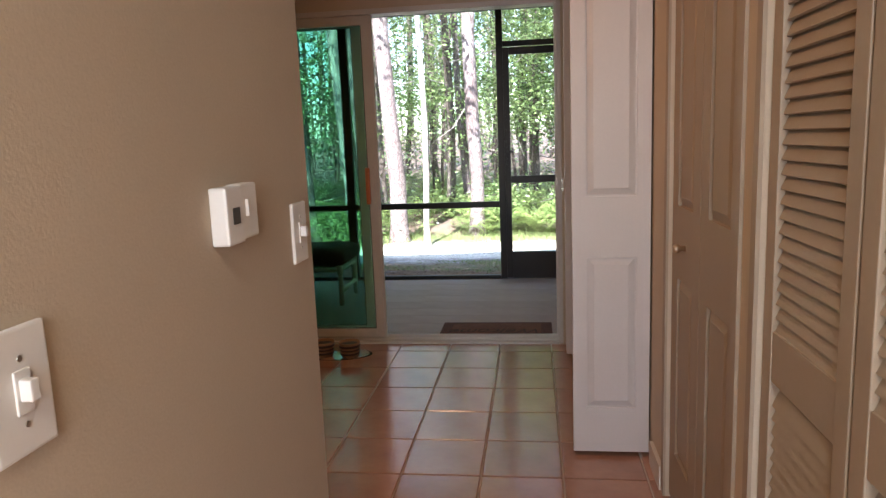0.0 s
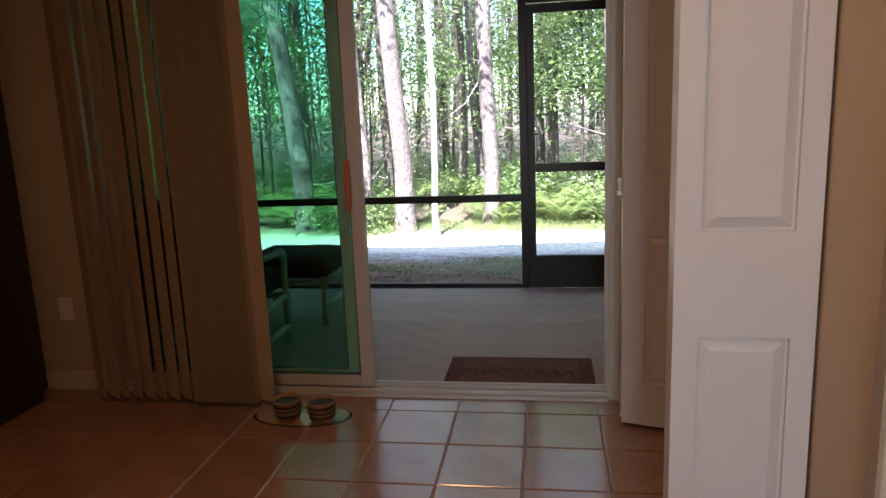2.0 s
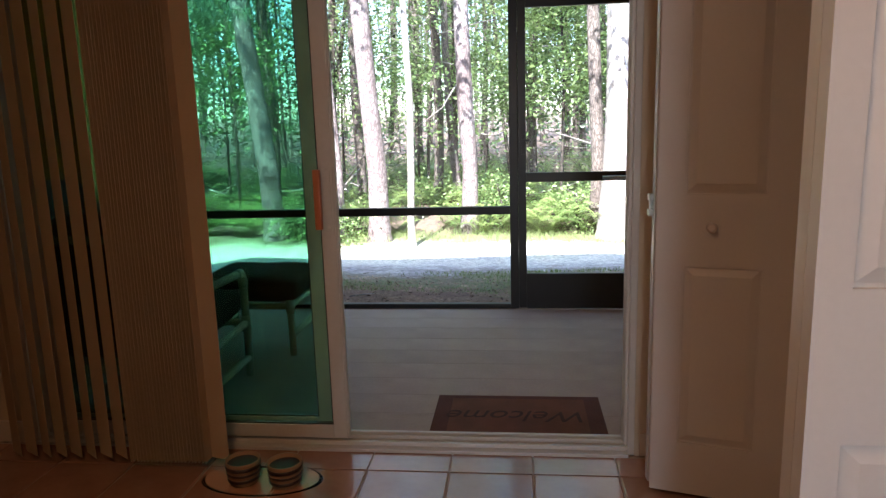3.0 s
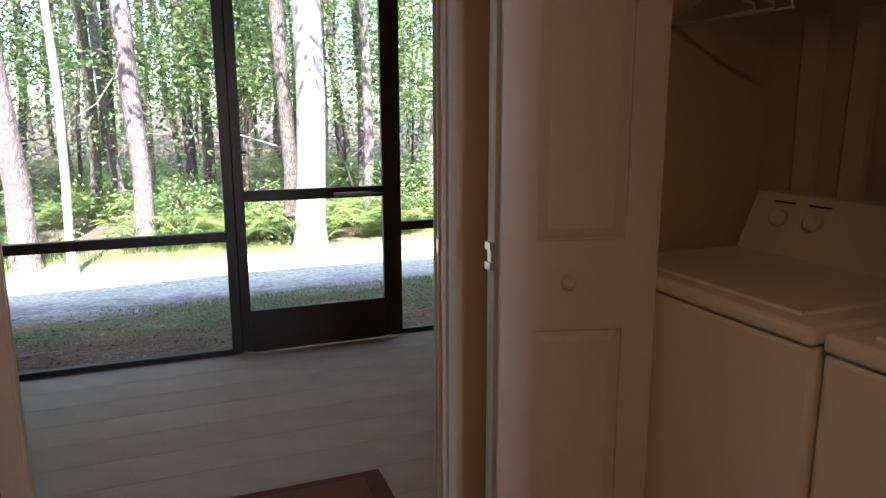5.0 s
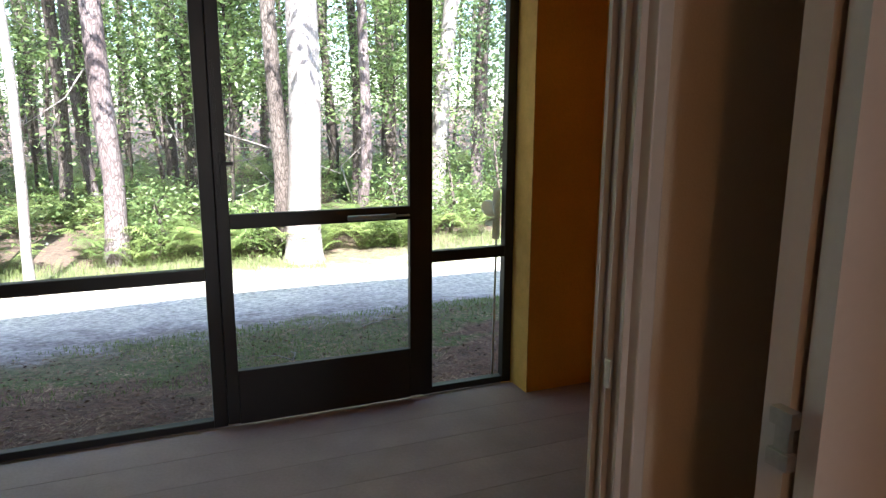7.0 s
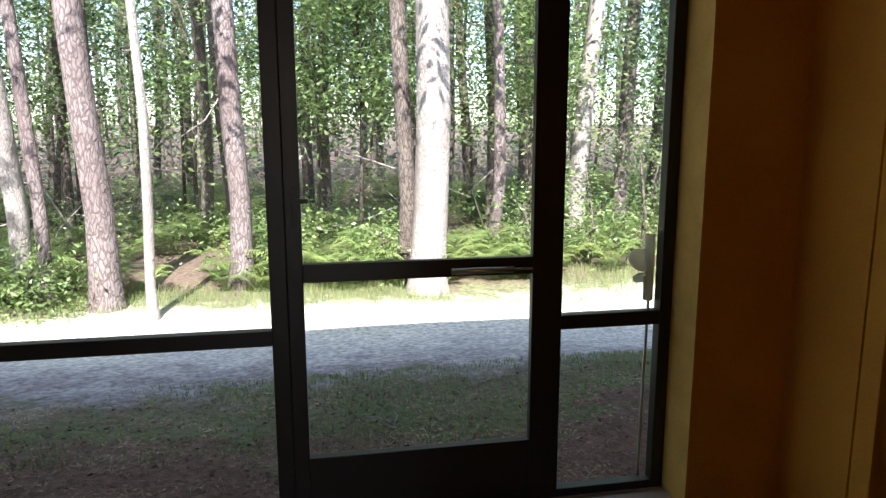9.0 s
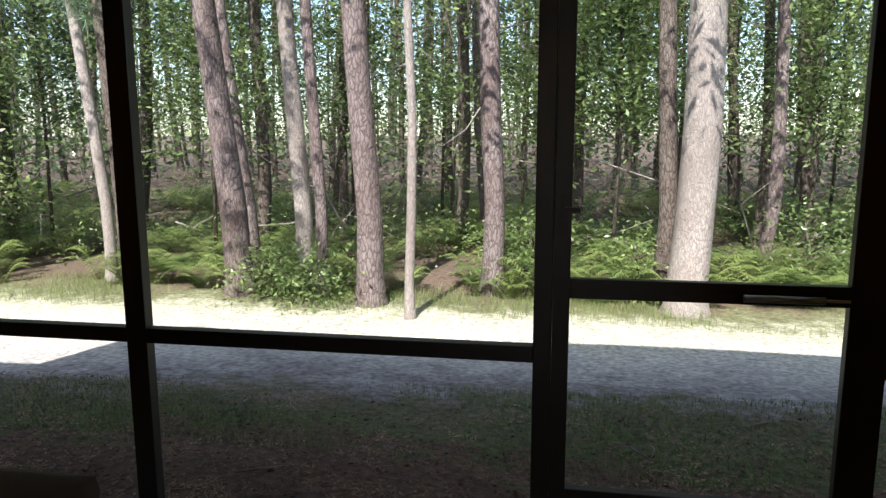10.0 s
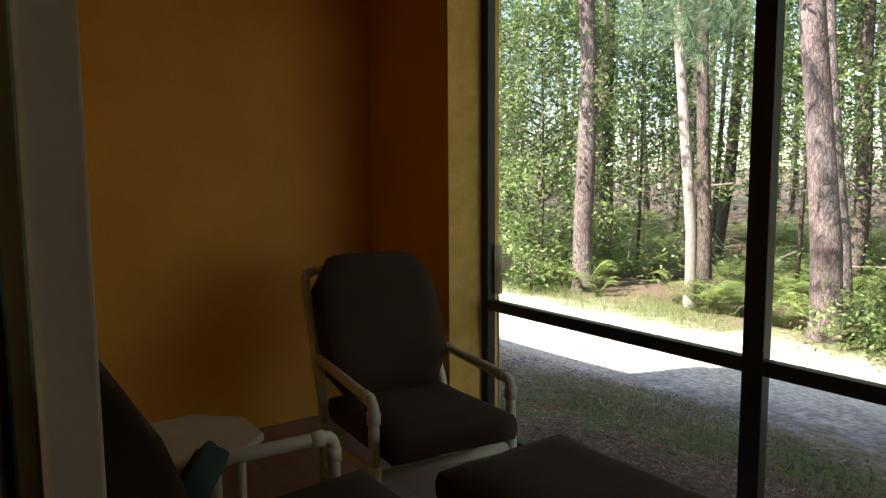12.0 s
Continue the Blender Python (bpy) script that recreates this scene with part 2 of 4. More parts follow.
def tube(bm, pts, radii, sides=10, cap=True):
    """A round tube through points, with a radius at each."""
    rings, pts = [], [Vector(p) for p in pts]
    if not hasattr(radii, "__len__"):
        radii = [radii] * len(pts)
    radii = [float(r) for r in radii]
    up = None
    for i, p in enumerate(pts):
        d = (pts[min(i + 1, len(pts) - 1)] - pts[max(i - 1, 0)]).normalized()
        if up is None:
            up = d.orthogonal().normalized()
        up = (up - d * up.dot(d)).normalized()
        side = d.cross(up)
        rings.append([bm.verts.new(p + radii[i] * (math.cos(a) * up + math.sin(a) * side)) for a in (2 * math.pi * k / sides for k in range(sides))])
    for a, b in zip(rings, rings[1:]):
        for k in range(sides):
            f = bm.faces.new((a[k], a[(k + 1) % sides], b[(k + 1) % sides], b[k]))
            f.smooth = True
    if cap:
        bm.faces.new(rings[0][::-1])
        bm.faces.new(rings[-1])


def lathe(bm, profile, sides=24, at=(0, 0, 0)):
    rings = [[bm.verts.new((at[0] + r * math.cos(2 * math.pi * k / sides), at[1] + r * math.sin(2 * math.pi * k / sides), at[2] + z)) for k in range(sides)] for r, z in profile]
    for a, b in zip(rings, rings[1:]):
        for k in range(sides):
            f = bm.faces.new((a[k], a[(k + 1) % sides], b[(k + 1) % sides], b[k]))
            f.smooth = True
    bm.faces.new(rings[0][::-1])
    bm.faces.new(rings[-1])


def part(name, bm, material, parent=None, label="", bevel=0.0, segments=2):
    if bevel:
        bmesh.ops.bevel(bm, geom=bm.edges[:], offset=bevel, segments=segments, affect="EDGES", profile=0.6)
    me = bpy.data.meshes.new(name)
    bm.to_mesh(me)
    bm.free()
    me.materials.append(material)
    ob = new(name, me)
    if parent:
        ob.parent = parent
    if label:
        ob["label"] = label
    return ob


def boxes(name, items, material, parent=None, label="", bevel=0.0, segments=2):
    bm = bmesh.new()
    for it in items:
        box(bm, *it)
    return part(name, bm, material, parent, label, bevel, segments)


def thing(name, label, category, group="", kind="", at=(0, 0, 0), turn=0.0):
    ob = new(name)
    ob.empty_display_size = 0.1
    ob.matrix_basis = pose(*at, 0, 0, turn)
    return tagged(ob, label, category, group, kind)


def pydata(name, verts, faces, material, parent=None, smooth=False):
    me = bpy.data.meshes.new(name)
    verts, faces = np.asarray(verts, np.float32), np.asarray(faces, np.int32)
    k = faces.shape[1]
    me.vertices.add(len(verts)), me.loops.add(faces.size), me.polygons.add(len(faces))
    me.vertices.foreach_set("co", verts.ravel())
    me.loops.foreach_set("vertex_index", faces.ravel())
    me.polygons.foreach_set("loop_start", np.arange(0, faces.size, k, dtype=np.int32))
    me.update(calc_edges=True)
    me.materials.append(material)
    ob = new(name, me)
    if parent:
        ob.parent = parent
    return ob


# ---- the house: shell ----
S = 0.308            # tile pitch
LW, RW = 0.375, 1.27  # faces of the hall's walls
DY0, DY1 = 0.17, 0.27  # inner and outer face of the wall with the sliding door
PF = -0.075          # porch floor
SY = 2.50            # screen wall
H = 2.44


def structure(name, items, material, label, category):
    ob = boxes(name, items, material)
    return tagged(ob, label, category, "", "structure")


floor = structure("floor", [(-3.4, 2.2, -6.1, DY0, -0.2, -0.006)], GROUT, "grout bed under terracotta floor tiles", "floor")
structure("wall_hall_west", [(-3.4, LW, -2.76, -2.612, 0, H), (LW - 0.12, LW, -6.0, -2.76, 0, H)], WALL, "beige painted hall wall with rounded end", "wall")
structure("wall_hall_east", [(RW, RW + 0.12, -0.03, DY0, 0, H), (RW, RW + 0.12, -1.29, -0.03, 2.03, H), (RW, RW + 0.12, -1.65, -1.29, 0, H), (RW, RW + 0.12, -2.405, -1.65, 2.03, H),
                             (RW, RW + 0.12, -2.563, -2.405, 0, H), (RW, RW + 0.12, -4.22, -2.563, 2.03, H), (RW, RW + 0.12, -6.0, -4.22, 0, H)], WALL, "beige painted hall wall with closet openings", "wall")
structure("wall_closets_back", [(2.10, 2.22, -6.0, DY0, 0, H), (RW + 0.12, 2.10, -1.62, -1.50, 0, H), (RW + 0.12, 2.10, -2.54, -2.46, 0, H)], WALL, "beige painted closet back wall", "wall")
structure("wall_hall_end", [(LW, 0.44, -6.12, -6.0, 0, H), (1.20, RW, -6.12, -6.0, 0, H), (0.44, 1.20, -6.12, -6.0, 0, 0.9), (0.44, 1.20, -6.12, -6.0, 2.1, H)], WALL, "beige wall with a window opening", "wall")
structure("wall_room_west", [(-3.52, -3.4, -2.82, DY0, 0, H)], WALL, "beige painted room wall", "wall")
structure("wall_garden", [(-3.52, -1.46, DY0, DY1 - 0.012, -0.2, H), (1.0, 2.42, DY0, DY1 - 0.012, -0.2, H), (-1.46, 1.0, DY0, DY1 - 0.012, 2.04, H)], WALL, "beige wall round the sliding door", "wall")
structure("wall_garden_outside", [(-3.3, -1.46, DY1 - 0.012, DY1, -0.2, 2.6), (1.0, 2.42, DY1 - 0.012, DY1, -0.2, 2.6), (-1.46, 1.0, DY1 - 0.012, DY1, 2.04, 2.6)], ORANGE, "orange stucco outer house wall", "wall")
structure("ceiling", [(-3.52, 2.22, -6.12, DY1, H, H + 0.1)], CEIL, "white textured ceiling", "ceiling")
structure("baseboard", [(RW - 0.014, RW, -1.61, -1.40, 0, 0.09), (LW, LW + 0.014, -6.0, -2.612, 0, 0.09), (1.02, RW, DY0 - 0.014, DY0, 0, 0.09), (-3.4, -1.46, DY0 - 0.014, DY0, 0, 0.09)], TRIM, "white painted baseboard", "baseboard")

# porch shell
structure("porch_slab", [(-3.42, 2.58, DY1, SY + 0.02, -0.4, PF - 0.012)], GROUT, "concrete slab under the porch boards", "floor")
structure("porch_wall_west", [(-3.42, -3.25, DY1, SY + 0.12, -0.2, 2.6)], ORANGE, "orange stucco porch side wall", "wall")
structure("porch_pillar_west", [(-3.25, -2.461, 2.29, SY + 0.12, -0.2, 2.6)], ORANGE, "orange stucco pillar beside the screen", "pillar")
structure("porch_pillar_west_edge", [(-2.461, -2.455, 2.285, SY + 0.12, PF, 2.45)], YELLOW, "ochre painted pillar edge", "trim")
structure("porch_pillar_east", [(2.036, 2.42, 2.33, SY + 0.12, -0.2, 2.6)], ORANGE, "orange stucco pillar beside the screen", "pillar")
structure("porch_pillar_east_edge", [(2.03, 2.036, 2.325, SY + 0.12, PF, 2.45)], YELLOW, "ochre painted pillar edge", "trim")
structure("porch_wall_east", [(2.42, 2.58, 1.985, SY + 0.12, -0.2, 2.6), (2.42, 2.58, DY1, 1.0, -0.2, 2.6), (2.42, 2.58, 1.0, 1.985, 2.0, 2.6)], ORANGE, "orange stucco porch side wall with a door", "wall")
# out of view; the brown is chosen to cut bounced light in the porch
structure("porch_ceiling", [(-3.42, 2.58, DY1, SY + 0.12, 2.46, 2.6)], PORCHFLOOR, "unseen porch ceiling, coloured brown to cut bounced light", "ceiling")
structure("roof", [(-3.35, 9.0, -6.5, 3.0, 2.7, 2.95), (-14, -3.35, -6.5, 1.5, 2.7, 2.95), (-14, 9.0, -6.5, -1.5, 2.95, 3.3)], ROOF, "brown shingle roof with overhanging eaves", "roof")
structure("house_wall_far", [(-14, -3.52, -0.1, 0.1, -0.5, 2.7), (2.7, 9.0, 1.0, 1.2, -0.5, 2.7)], ORANGE, "orange stucco house wall", "wall")

# ---- ground ----
def ground_z(x, y):
    far = np.clip((y - 2.6) / 4.5, 0, 1)
    z = -0.13 - 0.33 * far * far * (3 - 2 * far)
    z = z + 0.02 * np.sin(x * 1.3 + y) + 0.015 * np.sin(2.9 * y + 0.7 * x) + 0.05 * np.sin(0.35 * x) * np.clip((y - 7) / 6, 0, 1)
    return z + np.clip((y - 14) / 30, 0, 3) * 0.9


xs = np.concatenate([-np.geomspace(600, 12, 14), np.linspace(-11, 11, 90), np.geomspace(12, 600, 14)])
ys = np.concatenate([-np.geomspace(600, 4, 12), np.linspace(-3, 16, 100), np.geomspace(17, 600, 20)])
gx, gy = np.meshgrid(xs, ys)
gz = ground_z(gx, gy)
gz[(gy < 2.55)] = -0.45
nx, ny = len(xs), len(ys)
ii = (np.arange(ny - 1)[:, None] * nx + np.arange(nx - 1)[None, :]).ravel()
ground = pydata("ground", np.stack([gx, gy, gz], -1).reshape(-1, 3), np.stack([ii, ii + 1, ii + nx + 1, ii + nx], -1), GROUND)
for poly in ground.data.polygons:
    poly.use_smooth = True
tagged(ground, "sandy ground with grass, pine straw and leaf litter", "ground", "", "structure")

# ---- sliding door ----
def slider():
    d = thing("door_1", "white aluminium sliding glass door, slid open", "sliding door", "", "structure")
    boxes("frame", [(0.975, 1.0, DY0 - 0.005, DY1 - 0.008, 0.0, 2.04), (-1.46, -1.435, DY0 - 0.005, DY1 + 0.005, 0.0, 2.04), (-1.435, 0.975, DY0 - 0.005, DY1 + 0.005, 2.01, 2.04)], ALU, d, bevel=0.003)
    for ya in (0.186, 0.22, 0.25):
        boxes("jamb_rib", [(0.964, 0.975, ya, ya + 0.008, 0.03, 2.01)], ALU, d)
    boxes("sill", [(-1.435, 0.975, DY0 - 0.03, DY1 + 0.03, -0.02, 0.012), (-1.435, 0.975, 0.172, 0.186, 0.012, 0.028), (-1.435, 0.975, 0.229, 0.233, 0.012, 0.03), (-1.435, 0.975, 0.270, 0.284, 0.012, 0.026)], ALU, d, "dull aluminium sill track", bevel=0.002)
    boxes("latch_keeper", [(0.958, 0.964, 0.204, 0.219, 0.945, 0.99)], BRASS, d, "brass latch keeper", bevel=0.002)
    for x0, x1, y0, y1 in ((-1.36, -0.12, 0.192, 0.228), (-1.43, -0.20, 0.266, 0.306)):
        panel = boxes("sliding_panel" if y0 < 0.2 else "fixed_panel", [(x0, x0 + 0.055, y0, y1, 0.03, 2.01), (x1 - 0.055, x1, y0, y1, 0.03, 2.01), (x0 + 0.055, x1 - 0.055, y0, y1, 0.03, 0.085), (x0 + 0.055, x1 - 0.055, y0, y1, 1.955, 2.01)], ALU, d, bevel=0.003)
        ym = (y0 + y1) / 2
        pane = boxes("pane", [(x0 + 0.05, x1 - 0.05, ym - 0.003, ym + 0.003, 0.08, 1.96)], GLASS, panel, "green tinted glass pane")
        pane.visible_shadow = False
        boxes("gasket", [(x0 + 0.055, x0 + 0.060, y0 + 0.008, y1 - 0.008, 0.085, 1.955), (x1 - 0.060, x1 - 0.055, y0 + 0.008, y1 - 0.008, 0.085, 1.955), (x0 + 0.06, x1 - 0.06, y0 + 0.008, y1 - 0.008, 0.085, 0.09)], DARKPLASTIC, panel, "black rubber gasket")
        if y0 < 0.2:
            boxes("handle", [(-0.186, -0.160, 0.150, 0.176, 0.885, 1.11), (-0.180, -0.166, 0.176, 0.192, 0.90, 0.93), (-0.180, -0.166, 0.176, 0.192, 1.065, 1.095)], WOODHANDLE, panel, "orange wooden pull handle", bevel=0.006)
            boxes("handle_plate", [(-0.158, -0.130, 0.187, 0.192, 0.87, 1.13)], ALU, panel, bevel=0.002)
            for z in (0.89, 1.11):
                bm = bmesh.new()
                tube(bm, [(-0.142, 0.188, z), (-0.142, 0.184, z)], 0.006, 8)
                part("screw", bm, METAL, panel)
            for ya in (0.196, 0.217):
                boxes("stile_lip", [(-0.12, -0.112, ya, ya + 0.007, 0.03, 2.01)], ALU, panel)


slider()


# ---- screen wall ----
def screen_wall():
    f = thing("window_1", "dark bronze aluminium porch screen frame", "screen frame", "", "structure")
    y0, y1, top = SY, SY + 0.05, 2.45
    for x0, x1 in ((-2.455, -2.40), (-0.956, -0.876), (0.515, 0.575), (1.522, 1.58), (1.98, 2.03)):
        boxes("post", [(x0, x1, y0, y1, PF, top)], ALUDARK, f, bevel=0.004)
    for x0, x1 in ((-2.40, -0.956), (-0.876, 0.515), (1.58, 1.98)):
        boxes("mid_rail", [(x0, x1, y0 + 0.002, y1 - 0.002, 0.612, 0.668)], ALUDARK, f, bevel=0.004)
        boxes("bottom_rail", [(x0, x1, y0 + 0.002, y1 - 0.002, PF, PF + 0.035)], ALUDARK, f, bevel=0.004)
        boxes("top_rail", [(x0, x1, y0 + 0.002, y1 - 0.002, top - 0.05, top)], ALUDARK, f, bevel=0.004)
    boxes("door_header", [(0.575, 1.522, y0 + 0.002, y1 - 0.002, 2.075, 2.125)], ALUDARK, f, bevel=0.004)
    boxes("top_rail", [(0.575, 1.522, y0 + 0.002, y1 - 0.002, top - 0.05, top)], ALUDARK, f, bevel=0.004)
    d = thing("screen_door", "dark bronze aluminium screen door, closed", "screen door")
    y0, y1 = SY - 0.012, SY + 0.022
    boxes("stile", [(0.5755, 0.630, y0, y1, PF + 0.01, 2.065)], ALUDARK, d, bevel=0.003)
    boxes("stile", [(1.458, 1.5215, y0, y1, PF + 0.01, 2.065)], ALUDARK, d, bevel=0.003)
    boxes("rail", [(0.630, 1.458, y0, y1, 2.00, 2.065)], ALUDARK, d, bevel=0.003)
    boxes("rail", [(0.630, 1.458, y0, y1, 0.838, 0.902)], ALUDARK, d, bevel=0.003)
    boxes("kick_panel", [(0.630, 1.458, y0, y1, PF + 0.005, 0.186)], ALUDARK, d, bevel=0.003)
    boxes("latch", [(0.60, 0.622, y0 - 0.012, y0, 1.03, 1.17), (0.607, 0.655, y0 - 0.045, y0 - 0.03, 1.118, 1.134), (0.607, 0.617, y0 - 0.035, y0 - 0.01, 1.118, 1.134)], ALUDARK, d, "black latch lever", bevel=0.002)
    for x in (0.588, 0.594, 0.600):
        boxes("stile_rib", [(x, x + 0.0025, y0 - 0.003, y0, 0.95, 1.55)], ALUDARK, d)
    bm = bmesh.new()
    tube(bm, [(1.15, y0 - 0.02, 0.862), (1.38, y0 - 0.02, 0.862)], 0.012, 10)
    tube(bm, [(1.38, y0 - 0.02, 0.862), (1.45, y0 - 0.02, 0.862)], 0.005, 8)
    part("closer", bm, METAL, d, "grey pneumatic door closer")


screen_wall()


# ---- panelled doors ----
def leaf(name, parent, w, h, m, thick=0.034, z0=0.02):
    """A moulded door leaf with two raised panels, from x=0 to w, front towards -y."""
    bm = bmesh.new()
    box(bm, 0, w, 0.011, thick - 0.011, z0, h)
    st = 0.05 if w < 0.35 else 0.085
    rows = ((0.20, 0.80), (1.03, h - 0.10))
    for side in (0, 1):
        y0, y1 = (0.0, 0.011) if side == 0 else (thick - 0.011, thick)
        box(bm, 0, st, y0, y1, z0, h)
        box(bm, w - st, w, y0, y1, z0, h)
        for za, zb in ((z0, rows[0][0]), (rows[0][1], rows[1][0]), (rows[1][1], h)):
            box(bm, st, w - st, y0, y1, za, zb)
        for za, zb in rows:
            ya, yb = (0.0105, 0.001) if side == 0 else (thick - 0.0105, thick - 0.001)
            ring = [[bm.verts.new(p) for p in ((st + k, y, za + k), (w - st - k, y, za + k), (w - st - k, y, zb - k), (st + k, y, zb - k))] for k, y in ((0.006, ya), (0.030, yb))]
            for k in range(4):
                bm.faces.new((ring[0][k], ring[0][(k + 1) % 4], ring[1][(k + 1) % 4], ring[1][k]))
            bm.faces.new(ring[1])
    bmesh.ops.recalc_face_normals(bm, faces=bm.faces[:])
    return part(name, bm, m, parent)


def knob(parent, x, y, z, m, r=0.016):
    bm = bmesh.new()
    lathe(bm, [(0.009, 0.0), (0.006, 0.012), (r, 0.02), (r * 1.05, 0.03), (r * 0.6, 0.038)], 14)
    bmesh.ops.rotate(bm, matrix=Matrix.Rotation(radians(90), 3, "X"), verts=bm.verts[:])
    bmesh.ops.translate(bm, vec=(x, y, z), verts=bm.verts[:])
    return part("knob", bm, m, parent)


def place(ob, at, turn):
    ob.matrix_basis = pose(*at, 0, 0, turn)


LEAFH = 2.0
near = thing("bifold_door", "white panelled bifold door folded open against the laundry opening", "bifold door", "laundry doors")
a = leaf("leaf", near, 0.288, LEAFH, DOORWHITE)
place(a, (0.974, -1.352, 0), 0)
b = leaf("leaf", near, 0.288, LEAFH, DOORWHITE)
place(b, (0.977, -1.309, 0), 2)
far = thing("bifold_door", "white panelled bifold door folded open beside the sliding door", "bifold door", "laundry doors")
a = leaf("leaf", far, 0.40, LEAFH, DOORWHITE)
place(a, (1.006, -0.105, 0), -16)
knob(a, 0.165, 0, 0.93, DOORWHITE)
b = leaf("leaf", far, 0.39, LEAFH, DOORWHITE)
place(b, (1.008, -0.062, 0), 3)
boxes("hinge", [(0.985, 1.0, -0.085, -0.055, 0.955, 0.975), (0.985, 1.0, -0.085, -0.055, 1.005, 1.025), (0.99, 0.998, -0.08, -0.06, 0.975, 1.005)], METAL, far, bevel=0.001)
boxes("track", [(RW + 0.03, RW + 0.06, -1.29, -0.03, 2.0, 2.03)], METAL, far)

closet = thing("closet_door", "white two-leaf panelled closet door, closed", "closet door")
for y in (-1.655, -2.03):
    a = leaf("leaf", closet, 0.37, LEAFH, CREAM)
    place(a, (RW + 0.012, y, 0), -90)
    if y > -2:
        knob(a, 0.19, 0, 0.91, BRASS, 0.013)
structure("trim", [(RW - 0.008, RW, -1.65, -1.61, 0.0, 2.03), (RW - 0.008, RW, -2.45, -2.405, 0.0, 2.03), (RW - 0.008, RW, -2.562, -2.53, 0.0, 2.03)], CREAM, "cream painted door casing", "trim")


def louver_door(y):
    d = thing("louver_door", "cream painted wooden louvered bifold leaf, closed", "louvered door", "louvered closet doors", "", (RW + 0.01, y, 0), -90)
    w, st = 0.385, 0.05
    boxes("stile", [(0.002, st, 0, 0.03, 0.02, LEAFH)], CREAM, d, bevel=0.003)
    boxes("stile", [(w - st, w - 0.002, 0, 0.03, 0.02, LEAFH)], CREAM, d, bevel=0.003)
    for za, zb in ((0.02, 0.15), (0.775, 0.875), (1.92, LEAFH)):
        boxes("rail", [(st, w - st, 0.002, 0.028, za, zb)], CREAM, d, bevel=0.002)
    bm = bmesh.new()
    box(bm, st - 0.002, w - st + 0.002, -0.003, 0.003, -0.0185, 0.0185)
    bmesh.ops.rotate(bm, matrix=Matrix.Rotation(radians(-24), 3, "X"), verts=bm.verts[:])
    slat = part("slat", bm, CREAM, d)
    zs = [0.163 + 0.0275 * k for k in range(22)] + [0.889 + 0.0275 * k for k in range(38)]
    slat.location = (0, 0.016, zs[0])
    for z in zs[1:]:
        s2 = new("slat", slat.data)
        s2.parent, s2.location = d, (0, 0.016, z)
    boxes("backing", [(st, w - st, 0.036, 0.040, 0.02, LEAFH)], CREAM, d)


for k in range(4):
    louver_door(-2.567 - 0.39 * k)


# ---- switches and thermostat on the hall wall ----
def switch(y, z):
    s = thing("light_switch", "white plastic toggle light switch plate", "light switch", "hall switches", "", (LW, y, z))
    boxes("plate", [(0, 0.007, -0.037, 0.037, -0.058, 0.058)], PLASTIC, s, bevel=0.003)
    boxes("toggle", [(0.006, 0.02, -0.006, 0.006, -0.008, 0.012)], PLASTIC, s, bevel=0.002)
    boxes("collar", [(0.006, 0.009, -0.010, 0.010, -0.020, 0.020)], PLASTIC, s, bevel=0.001)
    for dz in (-0.03, 0.03):
        bm = bmesh.new()
        tube(bm, [(0.006, 0, dz), (0.008, 0, dz)], 0.003, 8)
        part("screw", bm, METAL, s)


switch(-2.69, 1.096)
switch(-3.44, 1.058)
th = thing("thermostat", "white plastic wall thermostat with a small dark display", "thermostat", "", "", (LW, -2.985, 1.165))
boxes("body", [(0, 0.027, -0.062, -0.005, -0.042, 0.042)], PLASTIC, th, bevel=0.004)
boxes("cover", [(0, 0.023, -0.005, 0.056, -0.040, 0.044)], PLASTIC, th, bevel=0.004)
boxes("display", [(0.0265, 0.0285, -0.044, -0.022, -0.012, 0.012)], DARKPLASTIC, th, "small dark display")
boxes("lever", [(0.0225, 0.028, 0.010, 0.014, -0.005, 0.02)], PLASTIC, th)


# ---- vertical blinds ----
def blinds():
    v = thing("vertical_blinds", "beige vertical blinds drawn half aside", "vertical blinds")
    boxes("headrail", [(-1.52, -0.50, -0.03, 0.02, 2.12, 2.16)], ALU, v, bevel=0.004)
    boxes("valance", [(-1.54, -0.48, -0.055, -0.045, 2.06, 2.20)], VANE, v, bevel=0.002)
    bm = bmesh.new()
    box(bm, -0.0008, 0.0008, -0.044, 0.044, 0.035, 2.10)
    vane = part("vane", bm, VANE, v)
    bm = bmesh.new()
    box(bm, -0.004, 0.004, -0.004, 0.004, 2.098, 2.125)
    clip = part("clip", bm, PLASTIC, v)
    spots = [(-0.568, 74.0)] + [(-0.605 - 0.0135 * k, 2 * math.sin(k * 1.7)) for k in range(23)] + [(-0.965 - 0.062 * k, 58 + 4 * math.sin(k * 2.3)) for k in range(8)]
    for i, (x, ang) in enumerate(spots):
        for ob in (vane, clip):
            o = ob if i == 0 else new(ob.name.split(".")[0], ob.data)
            o.parent = v
            o.matrix_basis = pose(x, -0.005, 0, 0, 0, ang)


blinds()


